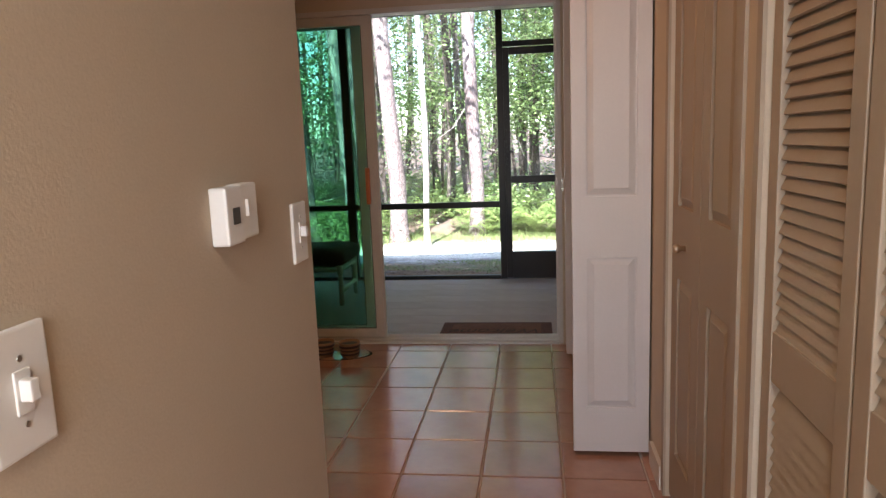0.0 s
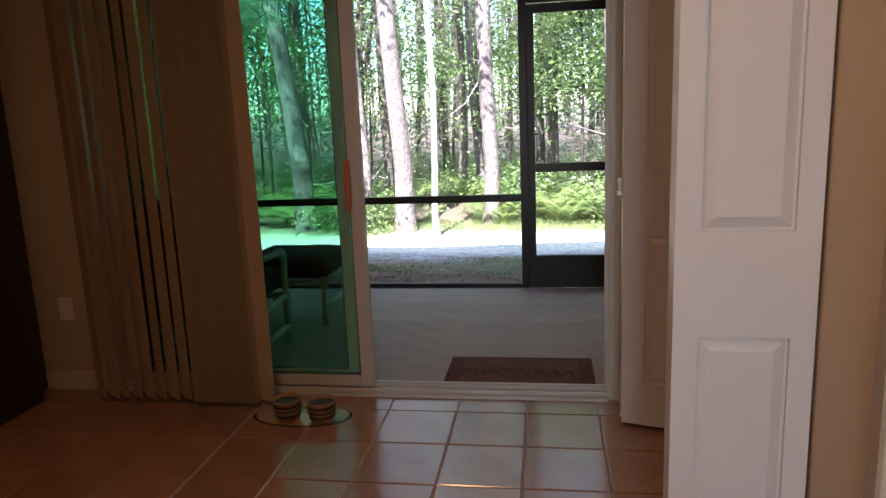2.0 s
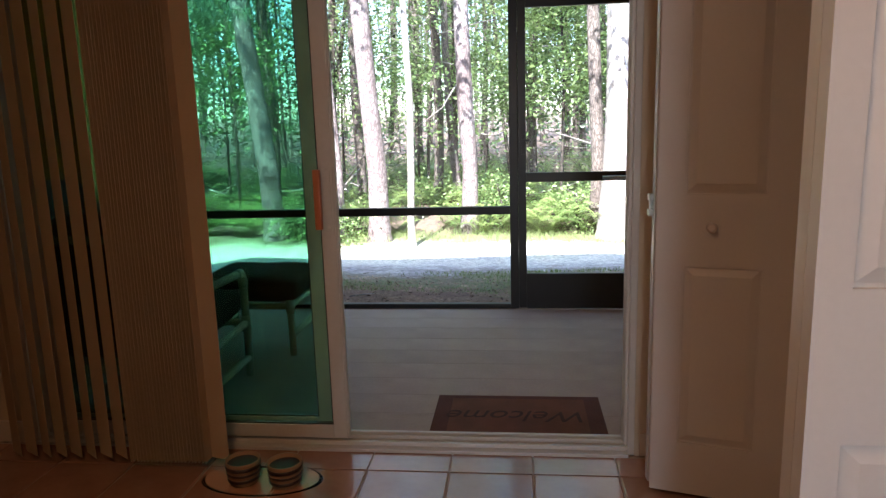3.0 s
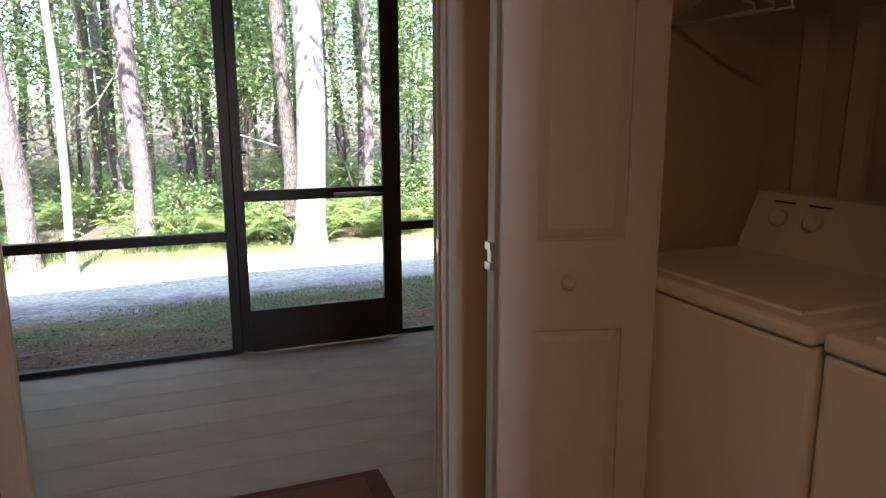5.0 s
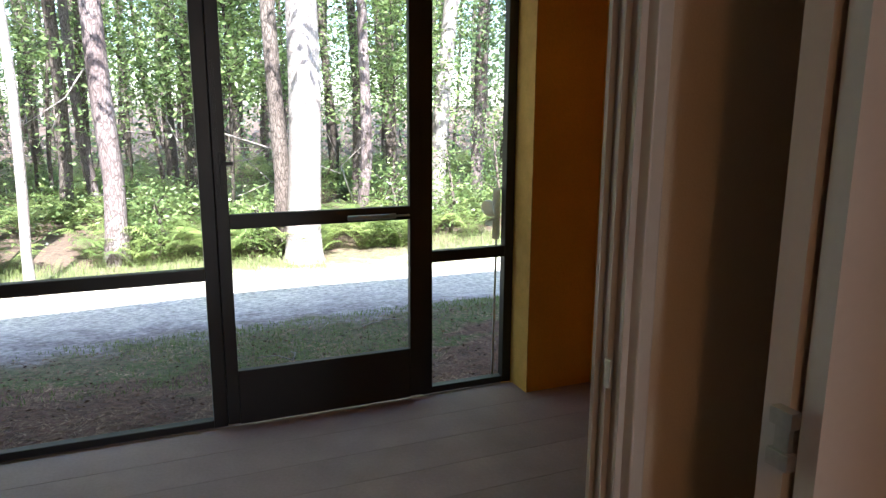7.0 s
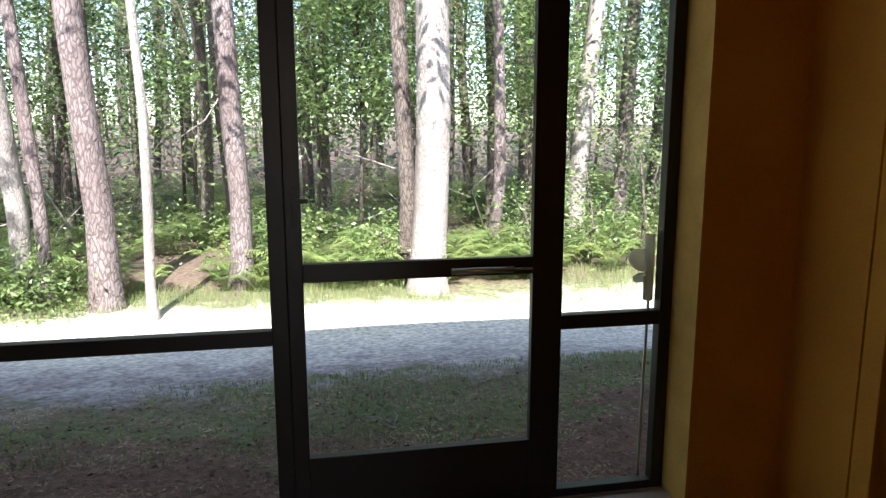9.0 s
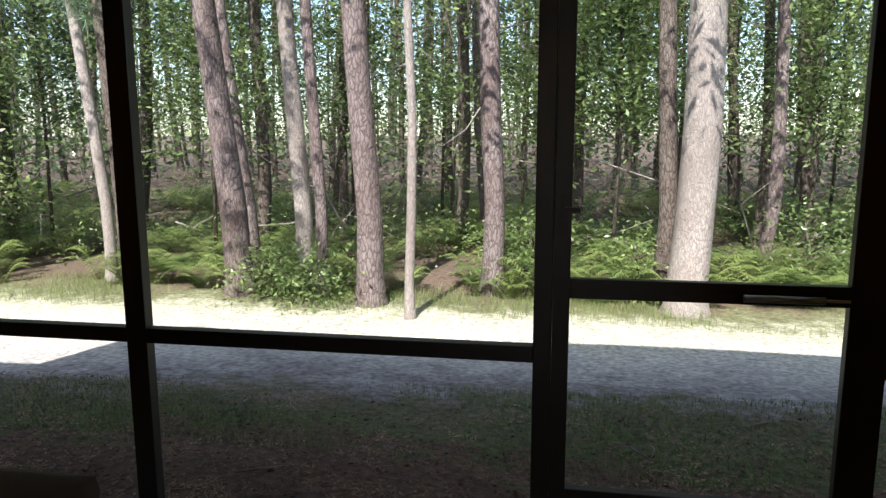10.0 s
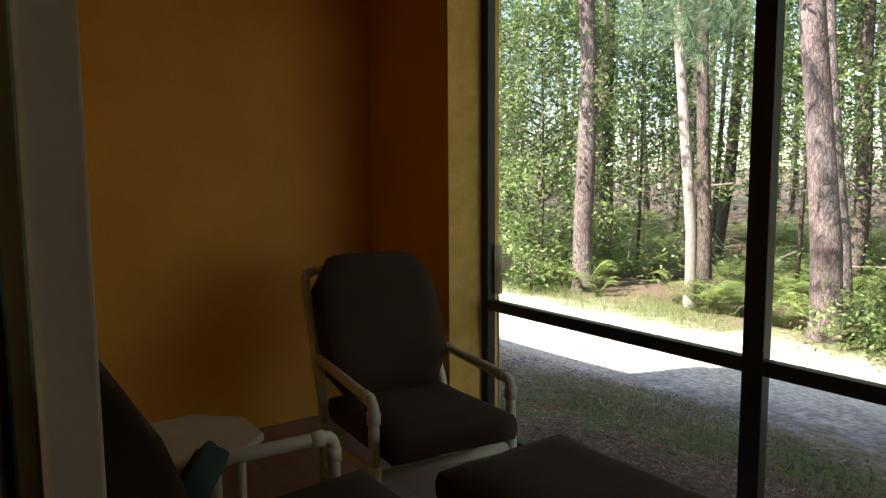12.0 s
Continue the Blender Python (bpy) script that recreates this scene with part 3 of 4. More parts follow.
# ---- laundry ----
def machine(y0, y1, washer):
    m = thing("washing_machine" if washer else "clothes_dryer", "white enamel top-loading washing machine" if washer else "white enamel clothes dryer beside the washer", "washing machine" if washer else "dryer")
    x0, x1 = 1.40, 2.05
    boxes("cabinet", [(x0 + 0.01, x1, y0, y1, 0.02, 0.885)], ENAMEL, m, bevel=0.012)
    boxes("top", [(x0, x1, y0, y1, 0.889, 0.93)], ENAMEL, m, bevel=0.016, segments=3)
    boxes("lid", [(x0 + 0.05, x1 - 0.17, y0 + 0.07, y1 - 0.07, 0.926, 0.938)], ENAMEL, m, bevel=0.005)
    bm = bmesh.new()
    v = box(bm, x1 - 0.15, x1, y0 + 0.01, y1 - 0.01, 0.925, 1.10)
    for q in (v[4], v[7]):
        q.co.x += 0.075
    con = part("console", bm, ENAMEL, m, bevel=0.008)
    n = Vector((-0.175, 0, 0.075)).normalized()
    for y, z in ((y1 - 0.13, 1.03), (y1 - 0.25, 1.03)) if washer else ((y0 + 0.3, 1.03),):
        x = x1 - 0.15 + 0.075 * (z - 0.925) / 0.175
        bm = bmesh.new()
        p = Vector((x, y, z))
        tube(bm, [p, p + n * 0.022, p + n * 0.026], [0.027, 0.023, 0.018], 16)
        part("dial", bm, PLASTIC, con)
        boxes("label_bar", [(x + 0.012, x + 0.022, y - 0.035, y + 0.035, z + 0.045, z + 0.049)], DARKPLASTIC, con)
    for xx in (x0 + 0.06, x1 - 0.06):
        for yy in (y0 + 0.06, y1 - 0.06):
            bm = bmesh.new()
            tube(bm, [(xx, yy, 0.0), (xx, yy, 0.03)], 0.02, 8)
            part("foot", bm, DARKPLASTIC, m)


machine(-0.67, 0.06, True)
machine(-1.415, -0.69, False)

for y, lean in ((-0.04, 0.02), (-0.17, -0.03)):
    bm = bmesh.new()
    v = box(bm, 2.062, 2.085, y - 0.035, y + 0.035, 0.002, 1.62)
    for q in v[4:]:
        q.co.y += lean
    tagged(part("spare_board", bm, TRIM, bevel=0.002), "narrow white board leaning behind the washing machine", "board", "leaning boards")

shelf = thing("wire_shelf", "white wire closet shelf", "wire shelf")
for k in range(14):
    bm = bmesh.new()
    tube(bm, [(1.72 + 0.028 * k, -1.495, 1.72), (1.72 + 0.028 * k, 0.165, 1.72)], 0.003 if k else 0.005, 6)
    part("wire", bm, PVC, shelf)
bm = bmesh.new()
tube(bm, [(1.72, -1.495, 1.69), (1.72, 0.165, 1.69)], 0.005, 6)
part("front_wire", bm, PVC, shelf)
for y in (-1.2, -0.6, 0.1):
    bm = bmesh.new()
    tube(bm, [(1.72, y, 1.69), (2.1, y, 1.70)], 0.004, 6)
    part("cross_wire", bm, PVC, shelf)
for k in range(3):
    hgr = thing("hanger", "white plastic clothes hanger hung on the wire shelf", "hanger", "hangers", "", (1.70, 0.02 - 0.035 * k, 1.72), 82 + 7 * k)
    bm = bmesh.new()
    tube(bm, [(0.02, 0, -0.025), (0.026, 0, 0.0), (0.01, 0, 0.012), (-0.004, 0, 0.0), (0, 0, -0.03), (-0.03, 0, -0.045), (-0.2, 0, -0.11), (-0.205, 0, -0.125), (0, 0, -0.128), (0.205, 0, -0.125), (0.2, 0, -0.11), (0.03, 0, -0.045), (0.001, 0, -0.031)], 0.004, 6)
    part("hook_and_bar", bm, PVC, hgr)

# ---- dish with two candle pots ----
DISH = glass_mat("clear_glass", (0.95, 0.985, 0.97))
STRIPE = mat("dark_stripe_glaze", (0.035, 0.02, 0.02), 0.4, bump=0.05)
CLAY = mat("tan_clay_glaze", (0.36, 0.22, 0.13), 0.5, bump=0.1)
WAX = mat("brown_wax", (0.30, 0.15, 0.07), 0.5, bump=0.1)
dish = thing("glass_dish", "oval shallow clear glass dish on the floor tiles", "dish", "", "", (-0.362, -0.115, 0))
bm = bmesh.new()
lathe(bm, [(0.15, 0.001), (0.205, 0.010), (0.225, 0.016), (0.222, 0.018), (0.20, 0.013), (0.15, 0.006)], 40)
bmesh.ops.scale(bm, vec=(1.0, 0.52, 1.0), verts=bm.verts[:])
part("plate", bm, DISH, dish).visible_shadow = False
for x, y in ((-0.43, -0.115), (-0.27, -0.125)):
    pot = thing("candle_pot", "small tan clay candle pot with dark bands", "candle", "candle pots", "", (x, y, 0.008))
    bm = bmesh.new()
    lathe(bm, [(0.046, 0.0), (0.055, 0.010), (0.062, 0.083), (0.063, 0.088), (0.057, 0.088), (0.053, 0.066), (0.02, 0.066)], 28)
    part("pot", bm, CLAY, pot)
    for za, zb in ((0.016, 0.028), (0.040, 0.049), (0.060, 0.074)):
        bm = bmesh.new()
        lathe(bm, [(0.0575 + 0.096 * (za - 0.012), za), (0.0575 + 0.096 * (zb - 0.012), zb)], 28)
        part("band", bm, STRIPE, pot)
    bm = bmesh.new()
    lathe(bm, [(0.053, 0.065), (0.054, 0.070), (0.01, 0.069)], 20)
    part("wax", bm, WAX, pot)

# ---- welcome mat on the porch ----
wm = thing("door_mat", "reddish brown coir welcome mat with a dark printed word", "door mat", "", "", (0.56, 0.62, PF), 0)
boxes("mat_body", [(-0.385, 0.385, -0.235, 0.235, 0.0, 0.02)], MATRED, wm, bevel=0.005)
boxes("field", [(-0.31, 0.31, -0.19, 0.19, 0.019, 0.0225)], MAT, wm, "tan coir middle of the mat", bevel=0.001)
txt = bpy.data.curves.new("word", "FONT")
txt.body, txt.size, txt.align_x, txt.align_y, txt.extrude, txt.shear = "Welcome", 0.16, "CENTER", "CENTER", 0.0006, 0.3
txt.materials.append(MATDARK)
word = new("word", txt)
word.parent = wm
word.matrix_basis = pose(0, 0, 0.0228, 0, 0, 180)


# ---- porch furniture ----
def pipe(name, pts, parent, r=0.021, m=None):
    """A bent pipe with rounded corners and proud elbows."""
    pts = [Vector(p) for p in pts]
    path = [pts[0]]
    for a, b, c in zip(pts, pts[1:], pts[2:]):
        u, w = (a - b).normalized(), (c - b).normalized()
        k = 0.035
        path += [b + u * k, b + u * k * 0.45 + w * k * 0.12, b + w * k * 0.45 + u * k * 0.12, b + w * k]
    path.append(pts[-1])
    bm = bmesh.new()
    tube(bm, path, r, 12)
    return part(name, bm, m or PVC, parent)


def collar(parent, a, b, r=0.026):
    bm = bmesh.new()
    tube(bm, [a, b], r, 12)
    return part("fitting", bm, PVC, parent)


def cushion(name, parent, sx, sy, sz, at, tilt=0.0, m=None):
    bm = bmesh.new()
    bmesh.ops.create_cube(bm, size=1.0)
    bmesh.ops.subdivide_edges(bm, edges=bm.edges[:], cuts=7, use_grid_fill=True)
    for v in bm.verts:
        x, y, z = v.co * 2
        edge = (1 - x ** 6) * (1 - y ** 6)
        v.co = Vector((sx / 2 * x * (1 - 0.03 * z * z), sy / 2 * y * (1 - 0.03 * z * z), sz / 2 * z * (0.62 + 0.38 * max(edge, 0) ** 0.5) + 0.006 * noise.noise(Vector((x * 1.7, y * 1.7, z)) * 1.3)))
    for f in bm.faces:
        f.smooth = True
    ob = part(name, bm, m or CUSHION, parent)
    ob.matrix_basis = pose(*at, 0, tilt, 0)
    return ob


def armchair(name, label, at, turn, width=0.58, deep=0.0, tall=0.0, lean=0.0):
    """Front towards +x."""
    c = thing(name, label, "armchair" if width < 1 else "loveseat", "pipe furniture", "", at, turn)
    w = width / 2
    for s in (-1, 1):
        pipe("arm", [(0.30 + deep, s * w, 0.0), (0.30 + deep, s * w, 0.58), (-0.26, s * w, 0.60)], c)
        pipe("back_post", [(-0.22, s * w, 0.0), (-0.22, s * w, 0.42), (-0.385 - lean, s * (w - 0.012), 0.95 + tall), (-0.385 - lean, s * (w - 0.06), 0.96 + tall)], c)
        pipe("side_rail", [(-0.22, s * w, 0.27), (0.30 + deep, s * w, 0.30)], c, 0.019)
        pipe("side_rail", [(-0.22, s * w, 0.10), (0.30 + deep, s * w, 0.10)], c, 0.019)
        collar(c, (0.30 + deep, s * w, 0.25), (0.30 + deep, s * w, 0.34))
        collar(c, (0.30 + deep, s * w, 0.50), (0.30 + deep, s * w, 0.545))
        collar(c, (0.22 + deep, s * w, 0.582), (0.265 + deep, s * w, 0.581))
        collar(c, (-0.22, s * w, 0.22), (-0.22, s * w, 0.32))
    pipe("front_rail", [(0.30 + deep, -w, 0.30), (0.30 + deep, w, 0.30)], c, 0.019)
    pipe("back_rail", [(-0.22, -w, 0.27), (-0.22, w, 0.27)], c, 0.019)
    pipe("top_rail", [(-0.385 - lean, -w + 0.06, 0.96 + tall), (-0.385 - lean, w - 0.06, 0.96 + tall)], c, 0.019)
    n = 1 if width < 1 else 2
    for k in range(n):
        cw = (width - 0.05) / n
        y = -w + 0.025 + cw * (k + 0.5)
        cushion("seat_cushion", c, 0.62 + deep, cw - 0.005, 0.16, (0.08 + deep / 2, y, 0.395), -3)
        cushion("back_cushion", c, 0.17, cw + 0.005, 0.66 + tall, (-0.232 - lean * 0.45, y, 0.73 + tall / 2), -18 - 80 * lean)
    return c


armchair("armchair", "cream pipe armchair with brown cushions beside the orange wall", (-2.05, 1.757, PF), -7, 0.60, 0.06, 0.0, 0.10)
armchair("armchair", "cream pipe armchair with brown cushions against the house wall", (-1.22, 0.725, PF), 90, 0.62, 0.13, -0.06)
pl = cushion("throw_pillow", None, 0.10, 0.36, 0.36, (-1.45, 0.64, 0.42), -20, TEAL)
pl.rotation_euler = (radians(0), radians(35), radians(60))
tagged(pl, "dark teal throw pillow on the brown armchair cushion", "pillow")

ot = thing("ottoman", "cream pipe ottoman with a brown cushion", "ottoman", "pipe furniture", "", (-1.04, 1.71, PF), 0)
for x in (-0.27, 0.27):
    for y in (-0.23, 0.23):
        pipe("leg", [(x, y, 0.0), (x, y, 0.34)], ot)
        collar(ot, (x, y, 0.26), (x, y, 0.345))
for s in (-1, 1):
    pipe("rail", [(-0.27, s * 0.23, 0.30), (0.27, s * 0.23, 0.30)], ot, 0.019)
    pipe("rail", [(s * 0.27, -0.23, 0.30), (s * 0.27, 0.23, 0.30)], ot, 0.019)
    pipe("stretcher", [(s * 0.27, -0.23, 0.12), (s * 0.27, 0.23, 0.12)], ot, 0.019)
cushion("cushion", ot, 0.64, 0.56, 0.16, (0, 0, 0.40))

st = thing("side_table", "cream octagonal side table with pipe legs", "side table", "", "", (-2.02, 0.83, PF), 0)
bm = bmesh.new()
lathe(bm, [(0.24, 0.45), (0.262, 0.462), (0.262, 0.485), (0.256, 0.49)], 8)
top = part("top", bm, TABLETOP, st)
top.rotation_euler = (0, 0, radians(22.5))
for x in (-0.14, 0.14):
    for y in (-0.14, 0.14):
        pipe("leg", [(x, y, 0), (x, y, 0.45)], st, 0.019)
for s in (-1, 1):
    pipe("rail", [(-0.14, s * 0.14, 0.43), (0.14, s * 0.14, 0.43)], st, 0.017)

# green door set back in the porch's east wall
gd = thing("door_2", "dark green painted door with a lever handle, closed", "door", "", "structure")
boxes("leaf", [(2.54, 2.575, 1.04, 1.90, PF, 1.95)], GREENDOOR, gd, bevel=0.003)
boxes("frame", [(2.425, 2.575, 1.90, 1.983, PF, 2.0), (2.425, 2.575, 1.0, 1.04, PF, 2.0), (2.425, 2.575, 1.04, 1.90, 1.95, 2.0)], ORANGE, gd, bevel=0.004)
boxes("stop", [(2.515, 2.54, 1.875, 1.90, PF, 1.95)], YELLOW, gd, bevel=0.003)
bm = bmesh.new()
tube(bm, [(2.54, 1.85, 0.98), (2.47, 1.85, 0.98)], 0.012, 10)
tube(bm, [(2.475, 1.865, 0.98), (2.465, 1.79, 0.978), (2.475, 1.74, 0.97)], [0.012, 0.011, 0.008], 10)
tube(bm, [(2.54, 1.85, 0.98), (2.53, 1.85, 0.98)], 0.03, 16)
part("handle", bm, METAL, gd, "worn metal lever handle")

# dark cabinet in the corner of the room
cab = thing("cabinet", "tall dark wooden cabinet in the room corner", "cabinet", "", "", (0, 0, 0))
boxes("body", [(-2.50, -1.70, -0.55, 0.02, 0.06, 1.95)], DARKWOOD, cab, bevel=0.005)
boxes("plinth", [(-2.48, -1.72, -0.53, 0.0, 0.0, 0.06)], DARKWOOD, cab)
boxes("door", [(-2.49, -2.11, -0.57, -0.55, 0.10, 1.92)], DARKWOOD, cab, bevel=0.003)
boxes("door", [(-2.09, -1.71, -0.57, -0.55, 0.10, 1.92)], DARKWOOD, cab, bevel=0.003)
pt = thing("outlet_plate", "white plastic outlet plate on the wall", "outlet", "", "", (-1.66, DY0, 0.42))
boxes("plate", [(-0.037, 0.037, -0.006, 0.0, -0.058, 0.058)], PLASTIC, pt, bevel=0.002)
for z in (-0.022, 0.022):
    boxes("socket", [(-0.015, 0.015, -0.008, -0.005, z - 0.013, z + 0.013)], PLASTIC, pt, bevel=0.002)

# pale hooked brackets and a white cord at the ends of the screen
for x, s in ((-2.38, 1), (1.955, -1)):
    br = thing("shutter_bracket", "pale scalloped bracket outside the screen jamb", "bracket", "screen brackets", "", (x, SY + 0.055, 0.80))
    bm = bmesh.new()
    tube(bm, [(0, 0.0, -0.10), (0, 0.0, 0.16)], 0.020, 8)
    tube(bm, [(s * 0.02, 0.03, 0.05), (s * 0.02, 0.022, 0.058)], 0.052, 18)
    tube(bm, [(s * 0.01, 0.03, -0.01), (s * 0.01, 0.022, -0.022)], 0.040, 16)
    part("plate", bm, SHELL, br)
    bm = bmesh.new()
    tube(bm, [(-s * 0.004, 0.0, -0.06), (0, 0.004, -0.45), (s * 0.006, 0, -0.86)], 0.006, 6)
    part("cord", bm, PVC, br)

# hall ceiling lamp behind the walker
lamp = thing("ceiling_lamp", "round white glass ceiling lamp", "ceiling lamp", "", "", (0.82, -4.7, 0))
bm = bmesh.new()
lathe(bm, [(0.15, 2.44), (0.15, 2.40), (0.13, 2.37)], 24)
part("base", bm, ALU, lamp)
# unseen fitting added to go with the room's warm fill
lamp = thing("ceiling_lamp", "small white flush ceiling fitting, unseen, added for the fill light", "ceiling lamp", "", "", (0.1, -2.05, 0))
bm = bmesh.new()
lathe(bm, [(0.15, 2.44), (0.15, 2.41), (0.13, 2.385)], 24)
part("base", bm, ALU, lamp)


# ---- woods ----
rng = np.random.default_rng(5)


def trunk_mesh(bm, x, y, r, lean, height, sides=14, wob=0.06):
    z0 = float(ground_z(np.array(x), np.array(y)))
    pts, radii = [], []
    ph = rng.uniform(0, 6.28)
    zs = [-0.25, 0.0, 0.12, 0.4, 1.0, 2.0, 3.5, 5.0, 7.0, 9.0, 12.0, height]
    for z in zs:
        k = z / height
        pts.append((x + lean[0] * z + wob * math.sin(ph + z * 0.9) * min(z, 1), y + lean[1] * z + wob * math.cos(ph * 2 + z * 0.7) * min(z, 1), z0 + z))
        radii.append(r * (1.35 if z < 0.05 else 1.15 if z < 0.2 else 1.02 - 0.65 * k))
    tube(bm, pts, radii, sides)
    if sides > 9:
        for v in bm.verts:
            n = noise.noise(Vector((v.co.x * 9, v.co.y * 9, v.co.z * 2.5)))
            v.co.x += n * r * 0.16
            v.co.y += noise.noise(Vector((v.co.y * 9, v.co.x * 9, v.co.z * 2.5 + 7))) * r * 0.16
    return pts


def leaf_cloud(centres, per, spread, size, flat=0.6, lying=False):
    """Many small pointed leaves round the centres: corner points and faces."""
    n = len(centres) * per
    c = np.repeat(np.asarray(centres, float), per, 0) + rng.normal(0, 1, (n, 3)) * np.asarray(spread)
    d = rng.normal(0, 1, (n, 3))
    d[:, 2] *= flat
    d /= np.linalg.norm(d, axis=1)[:, None]
    w = np.cross(d, rng.normal(0, 1, (n, 3)) * (0.2, 0.2, 1) if lying else rng.normal(0, 1, (n, 3)))
    w /= np.linalg.norm(w, axis=1)[:, None]
    s = size * rng.uniform(0.6, 1.4, (n, 1))
    v = np.stack([c - d * s, c + w * s * 0.42, c + d * s, c - w * s * 0.42], 1).reshape(-1, 3)
    return v, np.arange(n * 4).reshape(-1, 4)


def tree(x, y, r, lean=(0, 0), m=None, height=15.0, label="", limbs=6, crown_from=5.5, crown_leaves=900):
    t = thing("pine_tree", label or "tall pine with grey-brown bark at the edge of the woods", "tree", "woods edge trees")
    bm = bmesh.new()
    pts = trunk_mesh(bm, x, y, r, lean, height)
    part("trunk", bm, m or BARK, t)
    tips = []
    for k in range(limbs):
        z = rng.uniform(crown_from, height * 0.95)
        i = max(j for j, p in enumerate(pts) if p[2] - pts[1][2] <= z)
        base = Vector(pts[i])
        base.z = pts[1][2] + z
        a = rng.uniform(0, 6.28)
        ln = rng.uniform(1.0, 2.4)
        tip = base + Vector((math.cos(a) * ln, math.sin(a) * ln, rng.uniform(-0.1, 0.8)))
        bm = bmesh.new()
        mid = base.lerp(tip, 0.5) + Vector((0, 0, 0.15))
        tube(bm, [Vector((x + lean[0] * z, y + lean[1] * z, base.z)), mid, tip], [r * 0.28, r * 0.18, 0.01], 6)
        part("limb", bm, m or BARK, t)
        tips += [tuple(mid), tuple(tip), tuple(mid.lerp(tip, 0.6))]
    if tips and crown_leaves:
        v, f = leaf_cloud(tips, max(crown_leaves // len(tips), 1), (0.5, 0.5, 0.35), 0.05)
        pydata("crown", v, f, LEAF, t)
    return t


EDGE = [
    (-7.1, 8.3, 0.155, (-0.02, 0), BARK), (-5.1, 8.2, 0.075, (-0.06, 0), PALEBARK), (-5.35, 8.9, 0.10, (-0.03, 0), DARKBARK), (-3.16, 7.85, 0.155, (-0.07, 0), BARK), (-3.5, 9.0, 0.11, (-0.09, 0), BARK),
    (-2.47, 8.2, 0.105, (-0.03, 0), PALEBARK), (-2.14, 7.9, 0.07, (-0.02, 0), BARK), (-1.46, 7.55, 0.145, (-0.03, 0), BARK), (-0.89, 7.0, 0.05, (-0.015, 0), PALEBARK), (-0.18, 8.25, 0.13, (0.0, 0), BARK),
    (1.95, 7.8, 0.20, (0.012, 0), PALEBARK), (1.72, 8.2, 0.10, (0.0, 0), DARKBARK), (3.3, 10.0, 0.09, (0.03, 0), BARK), (4.7, 10.2, 0.14, (0.05, 0), PALEBARK), (5.9, 11.2, 0.12, (0.02, 0), BARK),
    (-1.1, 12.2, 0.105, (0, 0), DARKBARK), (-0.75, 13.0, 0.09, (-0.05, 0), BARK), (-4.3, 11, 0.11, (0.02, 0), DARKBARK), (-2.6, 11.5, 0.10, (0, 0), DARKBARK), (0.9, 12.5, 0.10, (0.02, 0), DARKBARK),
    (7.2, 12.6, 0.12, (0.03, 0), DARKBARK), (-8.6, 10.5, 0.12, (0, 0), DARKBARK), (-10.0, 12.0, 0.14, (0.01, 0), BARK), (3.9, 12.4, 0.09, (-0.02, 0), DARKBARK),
]
for x, y, r, lean, m in EDGE:
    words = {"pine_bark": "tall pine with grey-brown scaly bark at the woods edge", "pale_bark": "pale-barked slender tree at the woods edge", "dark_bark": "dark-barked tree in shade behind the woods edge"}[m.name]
    tree(x, y, r, lean, m, label=words)

# pine bough hanging in front of the woods, with needle sprays
def bough():
    t = thing("pine_bough", "light green pine bough hanging down before the woods", "branch", "", "")
    path = [Vector(p) for p in ((-3.25, 7.9, 4.6), (-3.2, 7.0, 4.5), (-3.1, 6.2, 3.8), (-3.0, 5.5, 3.0), (-2.9, 5.1, 2.55))]
    bm = bmesh.new()
    tube(bm, path, [0.05, 0.04, 0.03, 0.018, 0.008], 8)
    part("branch", bm, BARK, t)
    vs = []
    for k in range(230):
        u = rng.uniform(1.2, 4.0)
        i = min(int(u), 3)
        c = path[i].lerp(path[i + 1], u - i) + Vector((rng.normal(0, 0.42), rng.normal(0, 0.2), rng.normal(0.05, 0.17)))
        for j in range(55):
            d = Vector(tuple(rng.normal(0, 1, 3))) + Vector((0, -0.3, -0.8))
            d.normalize()
            w = d.cross(Vector(tuple(rng.normal(0, 1, 3)))).normalized() * 0.003
            ln = rng.uniform(0.12, 0.24)
            vs += [tuple(c - w), tuple(c + w), tuple(c + d * ln)]
    pydata("needles", vs, np.arange(len(vs)).reshape(-1, 3), NEEDLE, t)


bough()


